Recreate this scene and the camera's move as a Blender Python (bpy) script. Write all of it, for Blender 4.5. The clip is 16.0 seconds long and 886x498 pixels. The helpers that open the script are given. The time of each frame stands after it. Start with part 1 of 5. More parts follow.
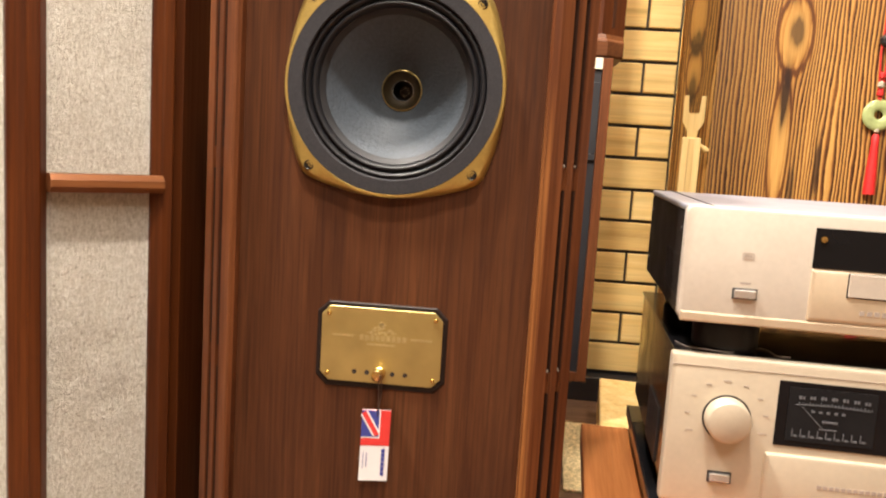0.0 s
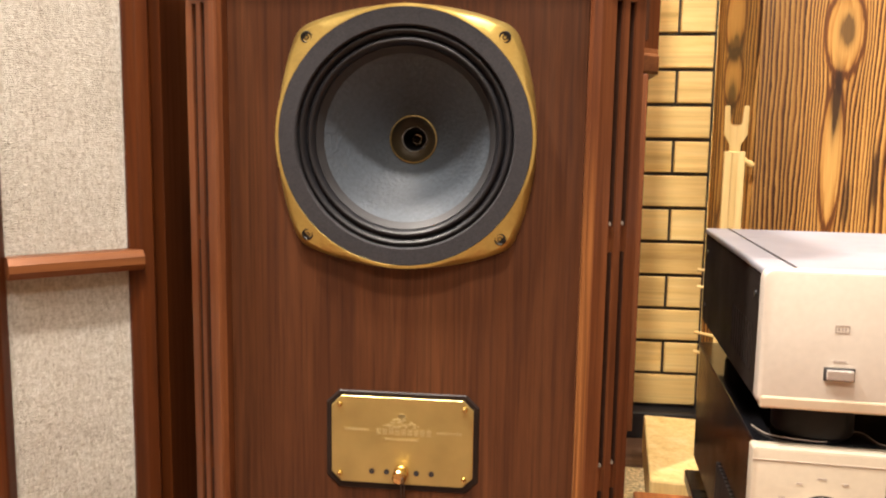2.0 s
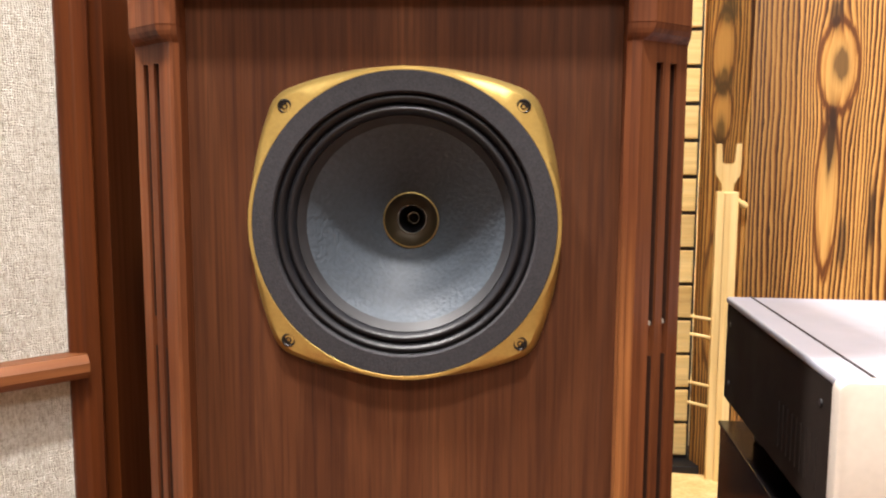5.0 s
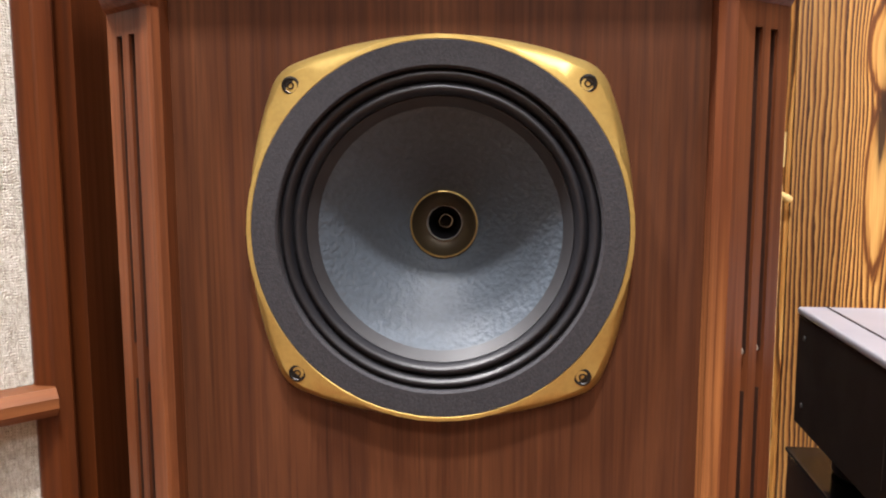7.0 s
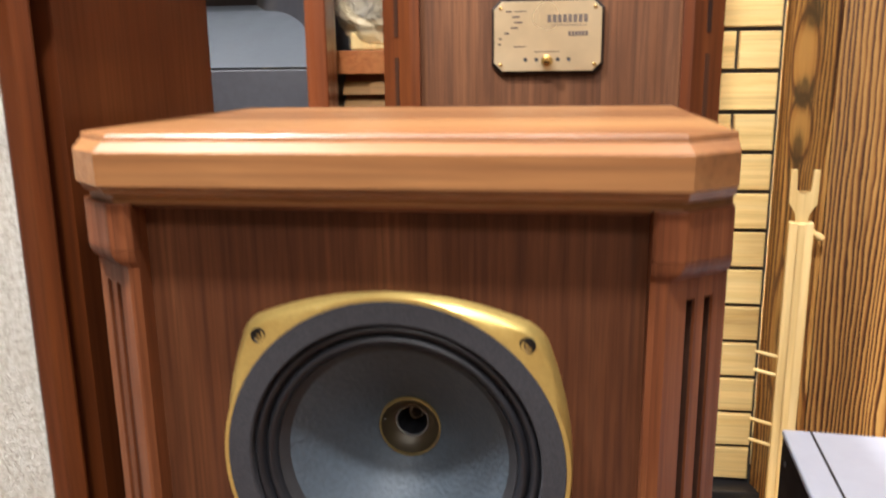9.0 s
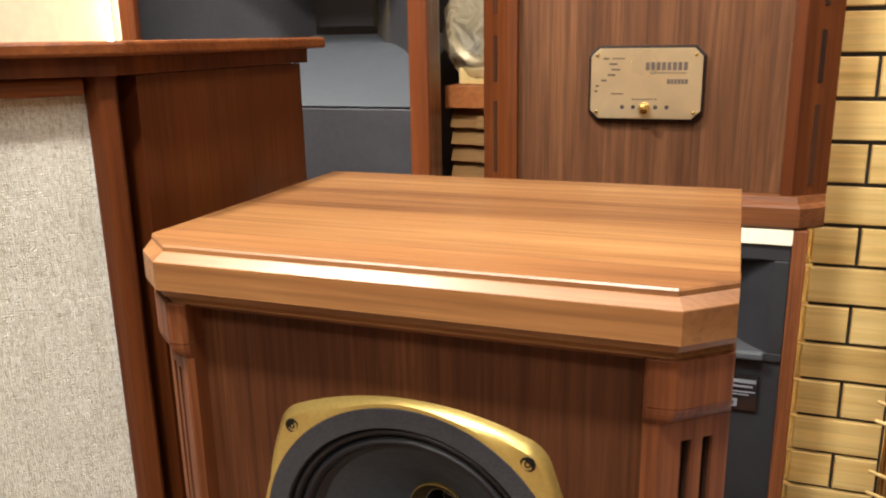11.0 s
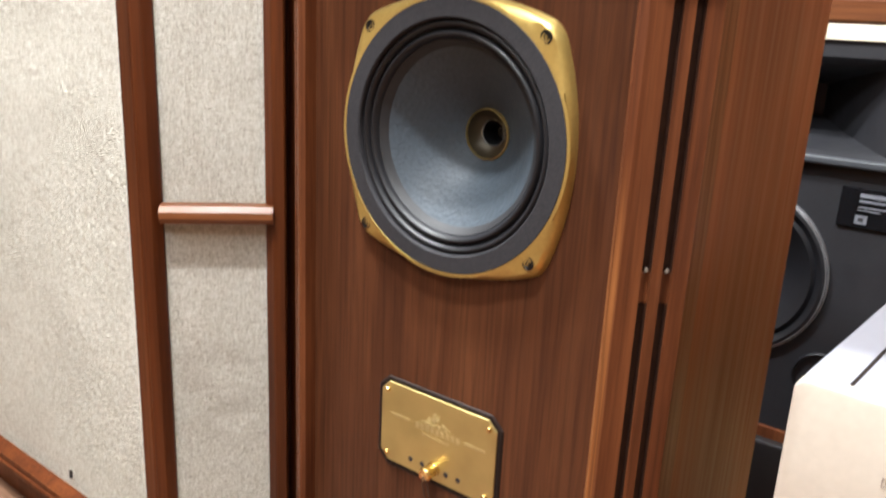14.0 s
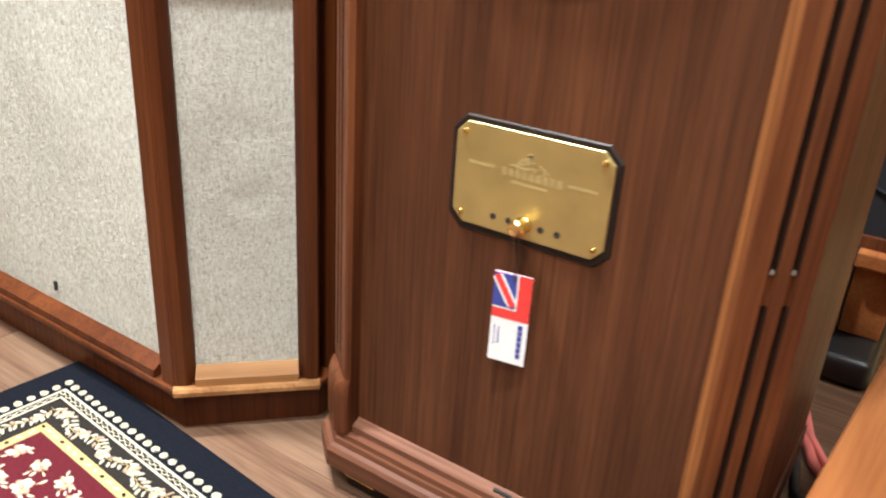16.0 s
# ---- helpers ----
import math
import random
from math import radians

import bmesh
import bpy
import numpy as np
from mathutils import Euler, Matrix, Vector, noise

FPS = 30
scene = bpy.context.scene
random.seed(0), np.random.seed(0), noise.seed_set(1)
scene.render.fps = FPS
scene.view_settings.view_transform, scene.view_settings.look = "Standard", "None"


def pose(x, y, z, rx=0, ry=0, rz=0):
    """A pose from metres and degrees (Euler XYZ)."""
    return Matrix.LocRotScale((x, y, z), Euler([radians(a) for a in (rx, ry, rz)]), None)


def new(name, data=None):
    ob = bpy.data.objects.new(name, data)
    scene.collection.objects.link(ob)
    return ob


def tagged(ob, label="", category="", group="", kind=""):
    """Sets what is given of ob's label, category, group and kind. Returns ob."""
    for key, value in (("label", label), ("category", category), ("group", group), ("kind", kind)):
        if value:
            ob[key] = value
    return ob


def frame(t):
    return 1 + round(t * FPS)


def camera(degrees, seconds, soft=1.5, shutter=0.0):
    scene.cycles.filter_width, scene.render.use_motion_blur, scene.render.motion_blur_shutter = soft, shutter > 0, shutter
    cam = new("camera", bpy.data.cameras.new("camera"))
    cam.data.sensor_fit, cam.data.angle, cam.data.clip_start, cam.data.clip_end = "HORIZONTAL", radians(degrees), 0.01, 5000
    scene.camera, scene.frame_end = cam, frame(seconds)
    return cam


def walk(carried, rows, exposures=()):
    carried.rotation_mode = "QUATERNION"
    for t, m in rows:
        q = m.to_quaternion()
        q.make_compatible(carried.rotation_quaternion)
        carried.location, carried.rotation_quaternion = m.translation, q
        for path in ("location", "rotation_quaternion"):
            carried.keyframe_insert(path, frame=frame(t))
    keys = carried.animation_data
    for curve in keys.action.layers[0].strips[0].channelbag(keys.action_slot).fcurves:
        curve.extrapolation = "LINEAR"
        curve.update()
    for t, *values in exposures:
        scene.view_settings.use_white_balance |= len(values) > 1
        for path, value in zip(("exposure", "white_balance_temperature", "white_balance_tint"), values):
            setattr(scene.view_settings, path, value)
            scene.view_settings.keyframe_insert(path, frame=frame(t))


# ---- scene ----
cam = camera(57.9, 16.0, soft=2.1, shutter=0.5)
METRES, BASE = 1.672, (0.1416, -0.9374, 0.649, 0, 0, 4.5)
ROWS = [
    (0.0, 0.0, 0.0, 0.0, 0.46, -7.3, -3.57),
    (0.5, -0.0025, 0.0245, 0.0137, -0.43, -7.39, -2.71),
    (1.0, 0.0047, 0.0499, 0.0128, -0.87, -6.39, -2.08),
    (1.5, -0.0005, 0.062, 0.0207, 1.08, -6.0, -2.45),
    (2.0, -0.0027, 0.0918, 0.0347, 1.82, -7.3, -0.89),
    (2.5, -0.0007, 0.1232, 0.0412, -0.09, -7.64, -0.21),
    (3.0, -0.0015, 0.1465, 0.0519, -0.24, -7.06, -1.02),
    (3.5, -0.0104, 0.1597, 0.0597, -0.26, -6.1, -1.74),
    (4.0, -0.021, 0.1644, 0.0649, -1.19, -6.07, -1.52),
    (4.2, -0.0229, 0.1626, 0.0693, -1.4007, -6.1586, -1.1383),
    (6.3, -0.0386, 0.2285, 0.0713, -1.2632, -6.5184, 0.1847),
    (6.5, -0.0383, 0.24, 0.0689, -1.11, -6.74, 0.04),
    (7.0, -0.0449, 0.2474, 0.0703, -1.12, -6.86, 0.12),
    (7.5, -0.0339, 0.2547, 0.0709, 0.03, -7.4, 0.32),
    (8.0, -0.0284, 0.2598, 0.0859, 0.42, -7.43, 0.93),
    (8.5, -0.0077, 0.2494, 0.1376, 1.77, -9.9, 1.52),
    (9.0, 0.0046, 0.2452, 0.2087, 3.89, -12.93, 0.7),
    (9.2, 0.0077, 0.2378, 0.2346, 5.3253, -14.1009, 0.4557),
    (11.3, 0.0772, 0.2518, 0.2746, 16.7243, -15.4562, 0.4734),
    (11.5, 0.0841, 0.2407, 0.2683, 17.41, -16.04, -0.17),
    (12.0, 0.1171, 0.1837, 0.249, 20.52, -15.85, -0.88),
    (12.5, 0.1459, 0.1638, 0.2348, 25.71, -16.75, -2.43),
    (13.0, 0.1682, 0.1853, 0.1816, 27.96, -15.6, -3.42),
    (13.5, 0.185, 0.1943, 0.1327, 31.1, -14.9, -2.98),
    (14.0, 0.1933, 0.1943, 0.104, 33.14, -16.25, -2.73),
    (14.5, 0.1908, 0.1971, 0.0722, 34.3, -18.3, -2.99),
    (15.0, 0.1892, 0.2076, 0.0348, 34.17, -20.37, -2.7),
    (15.5, 0.1709, 0.2193, 0.0029, 33.58, -22.85, -2.79),
    (16.0, 0.1045, 0.212, -0.013, 29.93, -24.07, -3.43),
]
# stops, kelvin and tint of the picture on the way
EXPOSURES = [(0.0, -0.28, 6850, 13), (2.5, -0.26, 6900, 15), (4.0, -0.20, 6500, 14), (7.0, -0.16, 6000, 15), (9.0, -0.30, 5800, 10), (11.5, -0.58, 6400, 8), (13.0, -0.40, 5950, 8), (14.5, -0.16, 5700, 7), (16.0, -0.08, 5600, 3)]
walk(cam, [(t, pose(*BASE) @ pose(METRES * x, METRES * y, METRES * z, 90 + pitch, roll, yaw)) for t, x, y, z, yaw, pitch, roll in ROWS], EXPOSURES)

# ---- world and lights ----
world = bpy.data.worlds.new("world")
scene.world = world
world.use_nodes = True
world.node_tree.nodes["Background"].inputs[0].default_value = (1.0, 0.85, 0.68, 1)
world.node_tree.nodes["Background"].inputs[1].default_value = 0.012

# ceiling panel lamps: x, y, size x, size y, watts
CEILING_Z = 2.62
PANELS = [(0.05, -0.69, 0.14, 0.14, 104), (-0.22, -1.60, 0.45, 0.45, 42), (-0.78, -0.31, 0.16, 0.16, 165), (0.95, -1.75, 0.5, 0.5, 42), (0.85, 0.45, 0.35, 0.35, 37), (-0.75, 0.42, 0.35, 0.35, 8)]
LAMP_COLOUR = (1.0, 0.945, 0.86)
for lx, ly, sx, sy, power in PANELS:
    light = bpy.data.lights.new("ceiling_lamp_light", "AREA")
    light.shape, light.size, light.size_y, light.energy, light.color = "RECTANGLE", sx, sy, power, LAMP_COLOUR
    ob = new("ceiling_lamp_light", light)
    ob.location = (lx, ly, CEILING_Z - 0.05)


# ---- materials ----
def material(name):
    m = bpy.data.materials.new(name)
    m.use_nodes = True
    nt = m.node_tree
    return m, nt, nt.nodes["Principled BSDF"]


def node(nt, kind, **values):
    n = nt.nodes.new(kind)
    for key, value in values.items():
        n.inputs[key.replace("_", " ")].default_value = value
    return n


def ramp(nt, source, stops):
    r = nt.nodes.new("ShaderNodeValToRGB")
    e = r.color_ramp.elements
    while len(e) < len(stops):
        e.new(0.5)
    for el, (p, c) in zip(e, stops):
        el.position, el.color = p, (*c, 1) if len(c) == 3 else c
    nt.links.new(source, r.inputs[0])
    return r.outputs[0]


def coords(nt, scale, shift=True):
    """Object coordinates, scaled; each object is shifted by its own random number."""
    tc = nt.nodes.new("ShaderNodeTexCoord")
    mp = nt.nodes.new("ShaderNodeMapping")
    mp.inputs["Scale"].default_value = scale
    nt.links.new(tc.outputs["Object"], mp.inputs["Vector"])
    if shift:
        info = nt.nodes.new("ShaderNodeObjectInfo")
        mul = nt.nodes.new("ShaderNodeMath")
        mul.operation = "MULTIPLY"
        mul.inputs[1].default_value = 37.0
        nt.links.new(info.outputs["Random"], mul.inputs[0])
        nt.links.new(mul.outputs[0], mp.inputs["Location"])
    return mp.outputs[0]


def mix(nt, a, b, fac, mode="MIX"):
    m = nt.nodes.new("ShaderNodeMix")
    m.data_type, m.blend_type = "RGBA", mode
    for socket, value in ((m.inputs[6], a), (m.inputs[7], b), (m.inputs[0], fac)):
        if hasattr(value, "is_output"):
            nt.links.new(value, socket)
        elif isinstance(value, (int, float)):
            socket.default_value = value
        else:
            socket.default_value = (*value, 1)
    return m.outputs[2]


def bump(nt, bsdf, height, strength, distance):
    b = node(nt, "ShaderNodeBump", Strength=strength, Distance=distance)
    nt.links.new(height, b.inputs["Height"])
    nt.links.new(b.outputs[0], bsdf.inputs["Normal"])


def wood(name, dark, mid, light, axis="z", rough=0.42, broad=14.0, fine=150.0, coat=0.0, streak=0.55, shift=True, sap=None):
    """Veneer or solid wood with its grain along an axis: broad figure, fine pores and a slight relief."""
    m, nt, b = material(name)
    along = {"x": 0, "y": 1, "z": 2}[axis]
    s1, s2 = [broad] * 3, [fine] * 3
    s1[along], s2[along] = broad * 0.06, fine * 0.026
    n1 = node(nt, "ShaderNodeTexNoise", Scale=1.0, Detail=6.0, Roughness=0.72, Distortion=0.45)
    nt.links.new(coords(nt, s1, shift), n1.inputs["Vector"])
    base = ramp(nt, n1.outputs[0], [(0.32, dark), (0.5, mid), (0.70, light)])
    if sap:
        # a pale sapwood streak: from x0 to x1, up to a height where it runs out
        x0, x1, zt = sap
        tc = nt.nodes.new("ShaderNodeTexCoord")
        sp = nt.nodes.new("ShaderNodeSeparateXYZ")
        nt.links.new(tc.outputs["Object"], sp.inputs[0])
        ns = node(nt, "ShaderNodeTexNoise", Scale=1.0, Detail=3.0)
        nt.links.new(coords(nt, (5, 5, 7), False), ns.inputs["Vector"])
        wob = nt.nodes.new("ShaderNodeMath")
        wob.operation = "MULTIPLY_ADD"
        wob.inputs[1].default_value = 0.012
        nt.links.new(ns.outputs[0], wob.inputs[0])
        nt.links.new(sp.outputs[0], wob.inputs[2])
        edge = nt.nodes.new("ShaderNodeMapRange")
        edge.inputs["From Min"].default_value, edge.inputs["From Max"].default_value = x1 + 0.007, x1 + 0.0045
        nt.links.new(wob.outputs[0], edge.inputs["Value"])
        top = nt.nodes.new("ShaderNodeMapRange")
        top.inputs["From Min"].default_value, top.inputs["From Max"].default_value = zt, zt - 0.12
        nt.links.new(sp.outputs[2], top.inputs["Value"])
        both = nt.nodes.new("ShaderNodeMath")
        both.operation = "MULTIPLY"
        nt.links.new(edge.outputs[0], both.inputs[0])
        nt.links.new(top.outputs[0], both.inputs[1])
        n4 = node(nt, "ShaderNodeTexNoise", Scale=1.0, Detail=3.0)
        nt.links.new(coords(nt, (260, 260, 3), False), n4.inputs["Vector"])
        base = mix(nt, base, ramp(nt, n4.outputs[0], [(0.35, (0.115, 0.037, 0.011)), (0.58, (0.255, 0.100, 0.030))]), both.outputs[0])
    n2 = node(nt, "ShaderNodeTexNoise", Scale=1.0, Detail=3.0, Roughness=0.65, Distortion=0.1)
    nt.links.new(coords(nt, s2, shift), n2.inputs["Vector"])
    pores = ramp(nt, n2.outputs[0], [(0.37, (0.42, 0.38, 0.36)), (0.55, (1, 1, 1))])
    col = mix(nt, base, pores, streak, "MULTIPLY")
    s3 = [fine * 1.7] * 3
    s3[along] = fine * 0.022
    n5 = node(nt, "ShaderNodeTexNoise", Scale=1.0, Detail=2.0, Roughness=0.5, Distortion=0.2)
    nt.links.new(coords(nt, s3, shift), n5.inputs["Vector"])
    col = mix(nt, col, ramp(nt, n5.outputs[0], [(0.36, (0.55, 0.51, 0.49)), (0.44, (1, 1, 1)), (0.60, (1, 1, 1)), (0.68, (1.22, 1.2, 1.18))]), streak, "MULTIPLY")
    n3 = node(nt, "ShaderNodeTexNoise", Scale=2.3, Detail=2.0)
    nt.links.new(coords(nt, (1, 1, 1), shift), n3.inputs["Vector"])
    tone = ramp(nt, n3.outputs[0], [(0.3, (0.82, 0.80, 0.80)), (0.7, (1.12, 1.1, 1.08))])
    nt.links.new(mix(nt, col, tone, 0.8, "MULTIPLY"), b.inputs["Base Color"])
    rr = ramp(nt, n2.outputs[0], [(0.35, (rough + 0.14,) * 3), (0.6, (rough,) * 3)])
    nt.links.new(rr, b.inputs["Roughness"])
    b.inputs["Coat Weight"].default_value = coat
    b.inputs["Coat Roughness"].default_value = 0.32
    b.inputs["Specular IOR Level"].default_value = 0.20
    bump(nt, b, n2.outputs[0], 0.22, 0.0006)
    return m


def plain(name, colour, rough=0.5, metal=0.0, vary=0.12, scale=40.0, relief=0.0, coat=0.0, spec=0.5):
    """A plain finish with slight uneven tone at two scales."""
    m, nt, b = material(name)
    n1 = node(nt, "ShaderNodeTexNoise", Scale=scale, Detail=4.0)
    nt.links.new(coords(nt, (1, 1, 1)), n1.inputs["Vector"])
    lo, hi = tuple(c * (1 - vary) for c in colour), tuple(min(1, c * (1 + vary)) for c in colour)
    nt.links.new(ramp(nt, n1.outputs[0], [(0.3, lo), (0.7, hi)]), b.inputs["Base Color"])
    n2 = node(nt, "ShaderNodeTexNoise", Scale=scale * 0.15, Detail=2.0)
    nt.links.new(coords(nt, (1, 1, 1)), n2.inputs["Vector"])
    nt.links.new(ramp(nt, n2.outputs[0], [(0.3, (max(0.02, rough - 0.05),) * 3), (0.7, (min(1, rough + 0.07),) * 3)]), b.inputs["Roughness"])
    b.inputs["Metallic"].default_value = metal
    b.inputs["Coat Weight"].default_value = coat
    b.inputs["Specular IOR Level"].default_value = spec
    if relief:
        bump(nt, b, n1.outputs[0], 0.5, relief)
    return m


def glow(name, colour, strength):
    m, nt, b = material(name)
    b.inputs["Base Color"].default_value = (*colour, 1)
    b.inputs["Emission Color"].default_value = (*colour, 1)
    b.inputs["Emission Strength"].default_value = strength
    return m


def cloth(name, pitch=0.0021):
    """Coarse plain-weave grille cloth: warp and weft slubs of beige and grey yarn that pass over and under."""
    m, nt, b = material(name)

    def calc(op, a, c=0.0):
        n = nt.nodes.new("ShaderNodeMath")
        n.operation = op
        for i, v in enumerate((a, c)):
            if hasattr(v, "is_output"):
                nt.links.new(v, n.inputs[i])
            else:
                n.inputs[i].default_value = v
        return n.outputs[0]

    def noise_at(scale, detail=2.0):
        n = node(nt, "ShaderNodeTexNoise", Scale=1.0, Detail=detail, Roughness=0.6)
        nt.links.new(coords(nt, scale), n.inputs["Vector"])
        return n.outputs[0]

    tc = nt.nodes.new("ShaderNodeTexCoord")
    sep = nt.nodes.new("ShaderNodeSeparateXYZ")
    nt.links.new(tc.outputs["Object"], sep.inputs[0])
    k = math.pi / pitch
    wob = calc("MULTIPLY", noise_at((110, 110, 110)), 9.0)
    sx = calc("SINE", calc("ADD", calc("MULTIPLY", sep.outputs[0], k), wob))
    sz = calc("SINE", calc("ADD", calc("MULTIPLY", sep.outputs[2], k), wob))
    over = calc("MULTIPLY_ADD", calc("MULTIPLY", sx, sz), 1.2)
    over.node.inputs[2].default_value = 0.5
    over.node.use_clamp = True
    warp, weft = noise_at((520, 520, 75)), noise_at((150, 150, 560))
    yarn = nt.nodes.new("ShaderNodeMix")
    for src, dst in ((over, yarn.inputs[0]), (weft, yarn.inputs[2]), (warp, yarn.inputs[3])):
        nt.links.new(src, dst)
    loops = noise_at((360, 360, 170), 3.0)
    value = calc("MULTIPLY", calc("ADD", yarn.outputs[0], loops), 0.5)
    gap = calc("MULTIPLY", calc("ABSOLUTE", sx), calc("ABSOLUTE", sz))
    col = ramp(nt, value, [(0.36, (0.430, 0.395, 0.328)), (0.48, (0.605, 0.577, 0.507)), (0.61, (0.735, 0.717, 0.660))])
    hole = ramp(nt, gap, [(0.02, (0.80, 0.78, 0.74)), (0.30, (1, 1, 1))])
    col = mix(nt, col, hole, 0.8, "MULTIPLY")
    tone = ramp(nt, noise_at((5, 5, 5), 3.0), [(0.32, (0.84, 0.83, 0.81)), (0.62, (1.05, 1.05, 1.04))])
    nt.links.new(mix(nt, col, tone, 0.7, "MULTIPLY"), b.inputs["Base Color"])
    b.inputs["Roughness"].default_value = 0.95
    b.inputs["Specular IOR Level"].default_value = 0.1
    bump(nt, b, calc("ADD", calc("MULTIPLY", gap, 0.35), calc("ADD", value, calc("MULTIPLY", noise_at((130, 130, 95), 2.0), 0.9))), 0.8, 0.0045)
    return m


def charred(name, eyes, smudges, freq):
    """Brushed, scorched softwood board: dark late-wood lines that part round pale eyes (x, z, width, height), with
    scorched smudges and darker bands (x, z, width, height, amount).
    """
    m, nt, b = material(name)
    tc = nt.nodes.new("ShaderNodeTexCoord")
    sep = nt.nodes.new("ShaderNodeSeparateXYZ")
    nt.links.new(tc.outputs["Object"], sep.inputs[0])
    u, z = sep.outputs[0], sep.outputs[2]

    def calc(op, a, c=0.0, d=None):
        n = nt.nodes.new("ShaderNodeMath")
        n.operation = op
        for i, v in enumerate((a, c) if d is None else (a, c, d)):
            if hasattr(v, "is_output"):
                nt.links.new(v, n.inputs[i])
            else:
                n.inputs[i].default_value = v
        return n.outputs[0]

    def noise(scale, detail=2.0):
        n = node(nt, "ShaderNodeTexNoise", Scale=1.0, Detail=detail)
        nt.links.new(coords(nt, scale, False), n.inputs["Vector"])
        return n.outputs[0]

    def spot(ku, kz, kw, kh, ragged=0.0):
        du = calc("DIVIDE", calc("SUBTRACT", u, ku), kw)
        dz = calc("DIVIDE", calc("SUBTRACT", z, kz), kh)
        r2 = calc("ADD", calc("MULTIPLY", du, du), calc("MULTIPLY", dz, dz))
        if ragged:
            r2 = calc("ADD", r2, calc("MULTIPLY", calc("SUBTRACT", edge, 0.5), ragged))
        return calc("POWER", 2.718, calc("MULTIPLY", r2, -1.0))

    edge = noise((140, 140, 9), 3.0)
    bent, clear, rims = u, None, None
    for ku, kz, kw, kh in eyes:
        g = spot(ku, kz, kw, kh)
        bent = calc("SUBTRACT", bent, calc("MULTIPLY", calc("SUBTRACT", u, ku), g))
        inner = spot(ku, kz, kw * 0.85, kh * 0.85)
        clear = inner if clear is None else calc("MAXIMUM", clear, inner)
        off = calc("DIVIDE", calc("SUBTRACT", calc("ADD", g, calc("MULTIPLY", calc("SUBTRACT", edge, 0.5), 0.25)), 0.33), 0.10)
        rim = calc("POWER", 2.718, calc("MULTIPLY", calc("MULTIPLY", off, off), -1.0))
        rims = rim if rims is None else calc("MAXIMUM", rims, rim)
    field = calc("ADD", calc("MULTIPLY", bent, freq), calc("MULTIPLY", noise((13, 13, 0.9)), 5.0))
    field = calc("ADD", field, calc("MULTIPLY", noise((50, 50, 11), 3.0), 0.85))
    saw = calc("FRACT", field)
    ring = calc("MINIMUM", calc("POWER", saw, 1.5), calc("MULTIPLY", calc("SUBTRACT", 1.0, saw), 5.0))
    ring = calc("MULTIPLY", ring, calc("MINIMUM", calc("MULTIPLY_ADD", noise((34, 34, 1.6)), 2.6, -0.25), 1.0))
    ring = calc("MULTIPLY", ring, calc("SUBTRACT", 1.0, calc("MINIMUM", calc("MULTIPLY", clear, 1.5), 1.0)))
    ring = calc("MAXIMUM", ring, calc("MULTIPLY", rims, 0.46))
    col = ramp(nt, ring, [(0.0, (0.60, 0.345, 0.105)), (0.18, (0.46, 0.232, 0.060)), (0.36, (0.17, 0.058, 0.013)), (0.58, (0.045, 0.014, 0.004))])
    tone = ramp(nt, noise((7, 7, 0.8), 3.0), [(0.33, (0.60, 0.52, 0.42)), (0.60, (1.08, 1.06, 1.0))])
    col = mix(nt, col, tone, 0.7, "MULTIPLY")
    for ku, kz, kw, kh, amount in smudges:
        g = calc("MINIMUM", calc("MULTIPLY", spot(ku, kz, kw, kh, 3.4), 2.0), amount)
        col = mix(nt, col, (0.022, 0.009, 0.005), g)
    fibre = ramp(nt, noise((420, 420, 9)), [(0.35, (0.70, 0.66, 0.60)), (0.6, (1, 1, 1))])
    nt.links.new(mix(nt, col, fibre, 0.6, "MULTIPLY"), b.inputs["Base Color"])
    b.inputs["Roughness"].default_value = 0.45
    bump(nt, b, ring, 0.35, 0.0015)
    return m


WALNUT = wood("walnut_veneer", (0.0468, 0.0155, 0.0067), (0.0720, 0.0250, 0.0101), (0.1062, 0.0396, 0.0155), "z", 0.42, 30, 230, streak=0.46)
WALNUT_SOLID = wood("walnut_solid", (0.0619, 0.0182, 0.0069), (0.1075, 0.0335, 0.0120), (0.1720, 0.0593, 0.0211), "z", 0.40, 16, 170, 0.0, streak=0.45, shift=False)
WALNUT_STREAK = wood("walnut_streaked", (0.0619, 0.0182, 0.0069), (0.1075, 0.0335, 0.0120), (0.1720, 0.0593, 0.0211), "z", 0.40, 16, 170, 0.0, streak=0.45, shift=False, sap=(0.174, 0.1850, 0.74))
WALNUT_RAIL = wood("walnut_rail", (0.0977, 0.0322, 0.0117), (0.1530, 0.0544, 0.0190), (0.2083, 0.0806, 0.0297), "x", 0.34, 14, 170, 0.15, streak=0.45)
WALNUT_TOP = wood("walnut_top", (0.0974, 0.0359, 0.0121), (0.1752, 0.0736, 0.0242), (0.2530, 0.1212, 0.0434), "x", 0.36, 9, 150, 0.28, streak=0.30)
WALNUT_BOARD = wood("walnut_board", (0.0919, 0.0358, 0.0122), (0.1656, 0.0734, 0.0244), (0.2392, 0.1208, 0.0438), "x", 0.36, 9, 150, 0.18, streak=0.34)
WALNUT_SIDE = wood("walnut_side", (0.1187, 0.0328, 0.0118), (0.1749, 0.0510, 0.0174), (0.2544, 0.0823, 0.0291), "z", 0.46, 6, 90, 0.0, streak=0.12)
GROOVE = wood("groove_wood", (0.0189, 0.0070, 0.0035), (0.0315, 0.0114, 0.0052), (0.0473, 0.0170, 0.0075), "z", 0.6, 20, 150)
